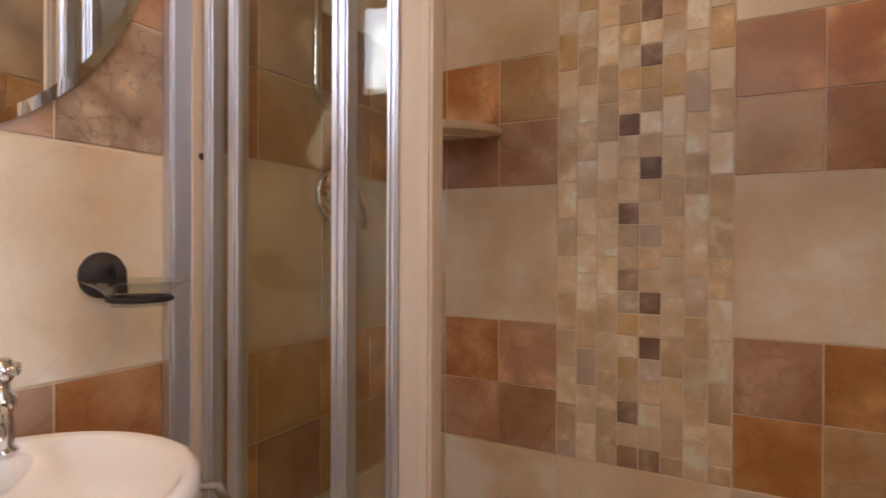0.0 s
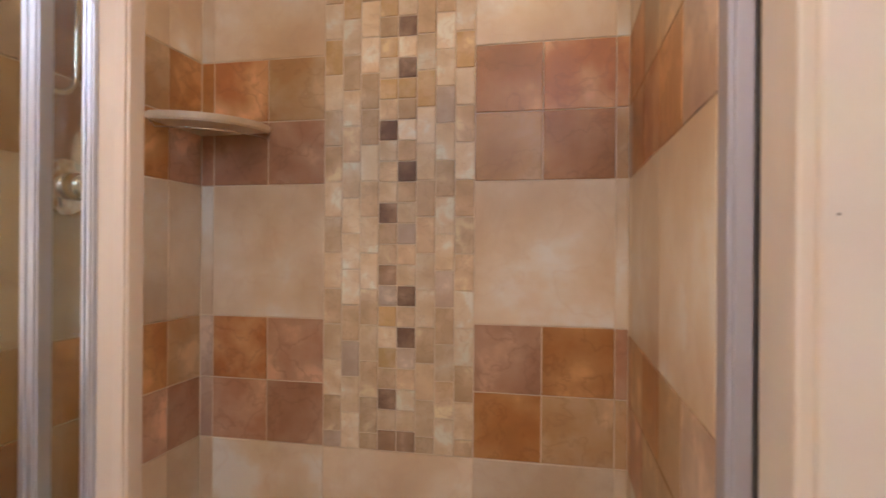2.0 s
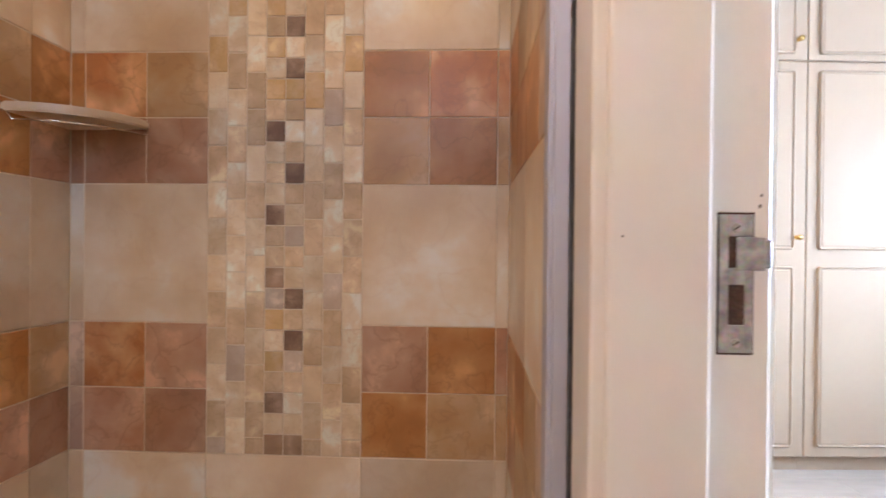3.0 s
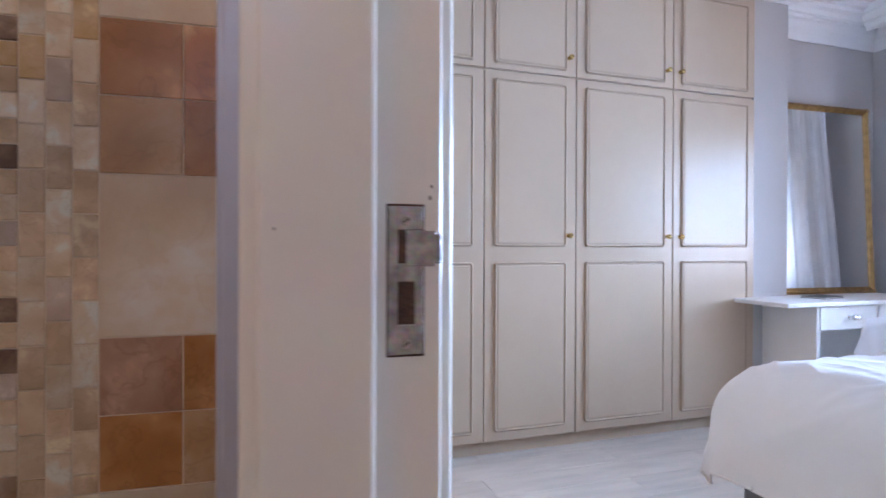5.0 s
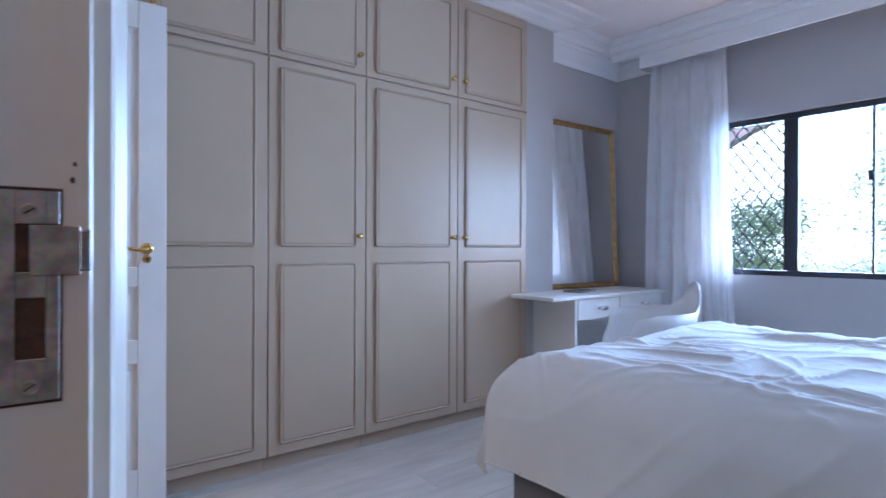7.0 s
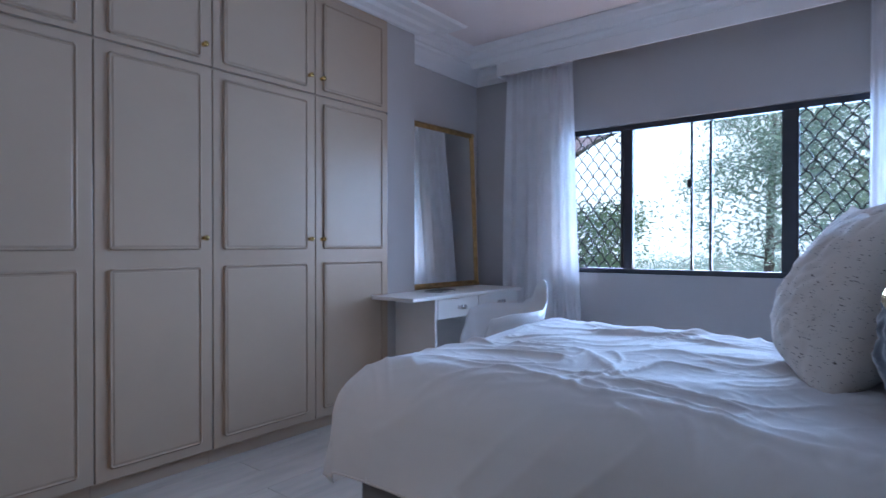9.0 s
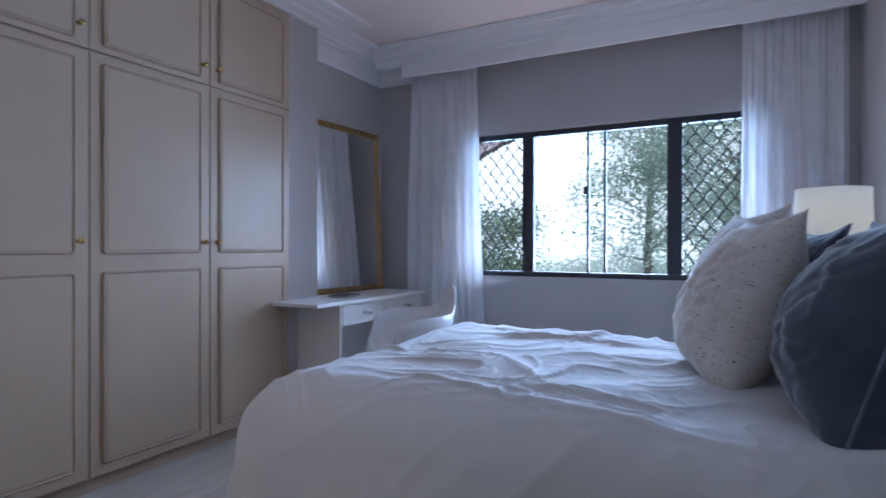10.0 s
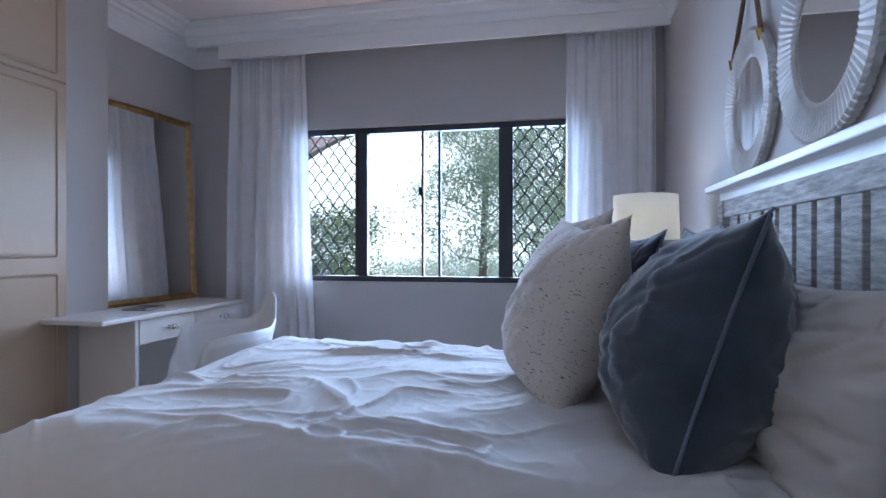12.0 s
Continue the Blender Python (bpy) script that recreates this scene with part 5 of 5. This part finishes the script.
run(back, (UL, -0.376, -0.206, ML), lambda a, z: pose(a, VB, z), None, B_FIX)
run(back, (MR, 0.557, 0.736, UR), lambda a, z: pose(a, VB, z), None, {(i - 4, b): v for (i, b), v in B_FIX.items()})
tile(back, "tile", MR - ML, 0.372, "cream_tile", pose(ML, VB, 0.155))
lc = [-0.70, -0.491, -0.310, -0.129, 0.052, 0.233, 0.414, 0.595, 0.776, 0.957, 1.138, 1.319, 1.501, 1.682, 1.863, VB]
run(left, lc[:11], lambda a, z: pose(UL, a, z, 0, 0, 90), None, {(8, 5): "mauve", (8, 4): "mauve", (9, 4): "pitted", (9, 5): "mauve", (8, 2): "mauve", (9, 2): "terracotta"}, (0.893, 1.228))
run(left, lc[10:], lambda a, z: pose(UL, a, z, 0, 0, 90), None, {(3, 5): "tan", (4, 5): "rust", (3, 4): "rust", (4, 4): "mauve", (3, 2): "rust", (4, 2): "tan", (3, 1): "mauve", (4, 1): "mauve"})
rc = [0.0, 0.055, 0.235, 0.420, 0.600, 0.780, 0.924]
run(right, rc, lambda a, z: pose(UR, VB - a, z, 0, 0, -90), None, {(1, 4): "rust", (2, 4): "terracotta", (1, 5): "rust", (2, 5): "tan", (3, 4): "rust", (3, 5): "tan", (1, 2): "tan", (2, 2): "rust", (3, 2): "tan"}, (0.862, 1.249))

# mosaic strip: six columns of upright oblongs round two of squares
TONE = {"c": "mos_cream", "t": "mos_tan", "g": "mos_gold", "d": "mos_dark", "b": "mos_brown", "y": "mos_grey", "w": "mos_white"}
PIECES = ("ytcctccctcwgwctcgc", "ccytcccctctcgcwctc", "tttctcctwttccgtcct", "bcdtgcgybttdctcdtgcgtgctdcgtcdtc",
          "bcctydtdctyctdtwtgdcdcgtctcdtgct", "tcctccttcwgctcwtcc", "ctctycctcycctctgcw", "tctcwtttctwgwtcctg")
cw, top = (MR - ML) / 8, BC - 0.01
for ci, tones in enumerate(PIECES):
    z = 0.527
    for k, tone in enumerate(tones):
        hgt = 0.0557 if ci in (3, 4) else 0.045 if k == 0 and ci in (0, 2, 5, 7) else 0.0975
        hgt = min(hgt, top - z)
        if hgt < 0.02:
            break
        tile(back, "mosaic_tile", cw, hgt, TONE[tone], pose(ML + ci * cw, VB - 0.0015 * rng.random(), z), 0.006)
        z += hgt
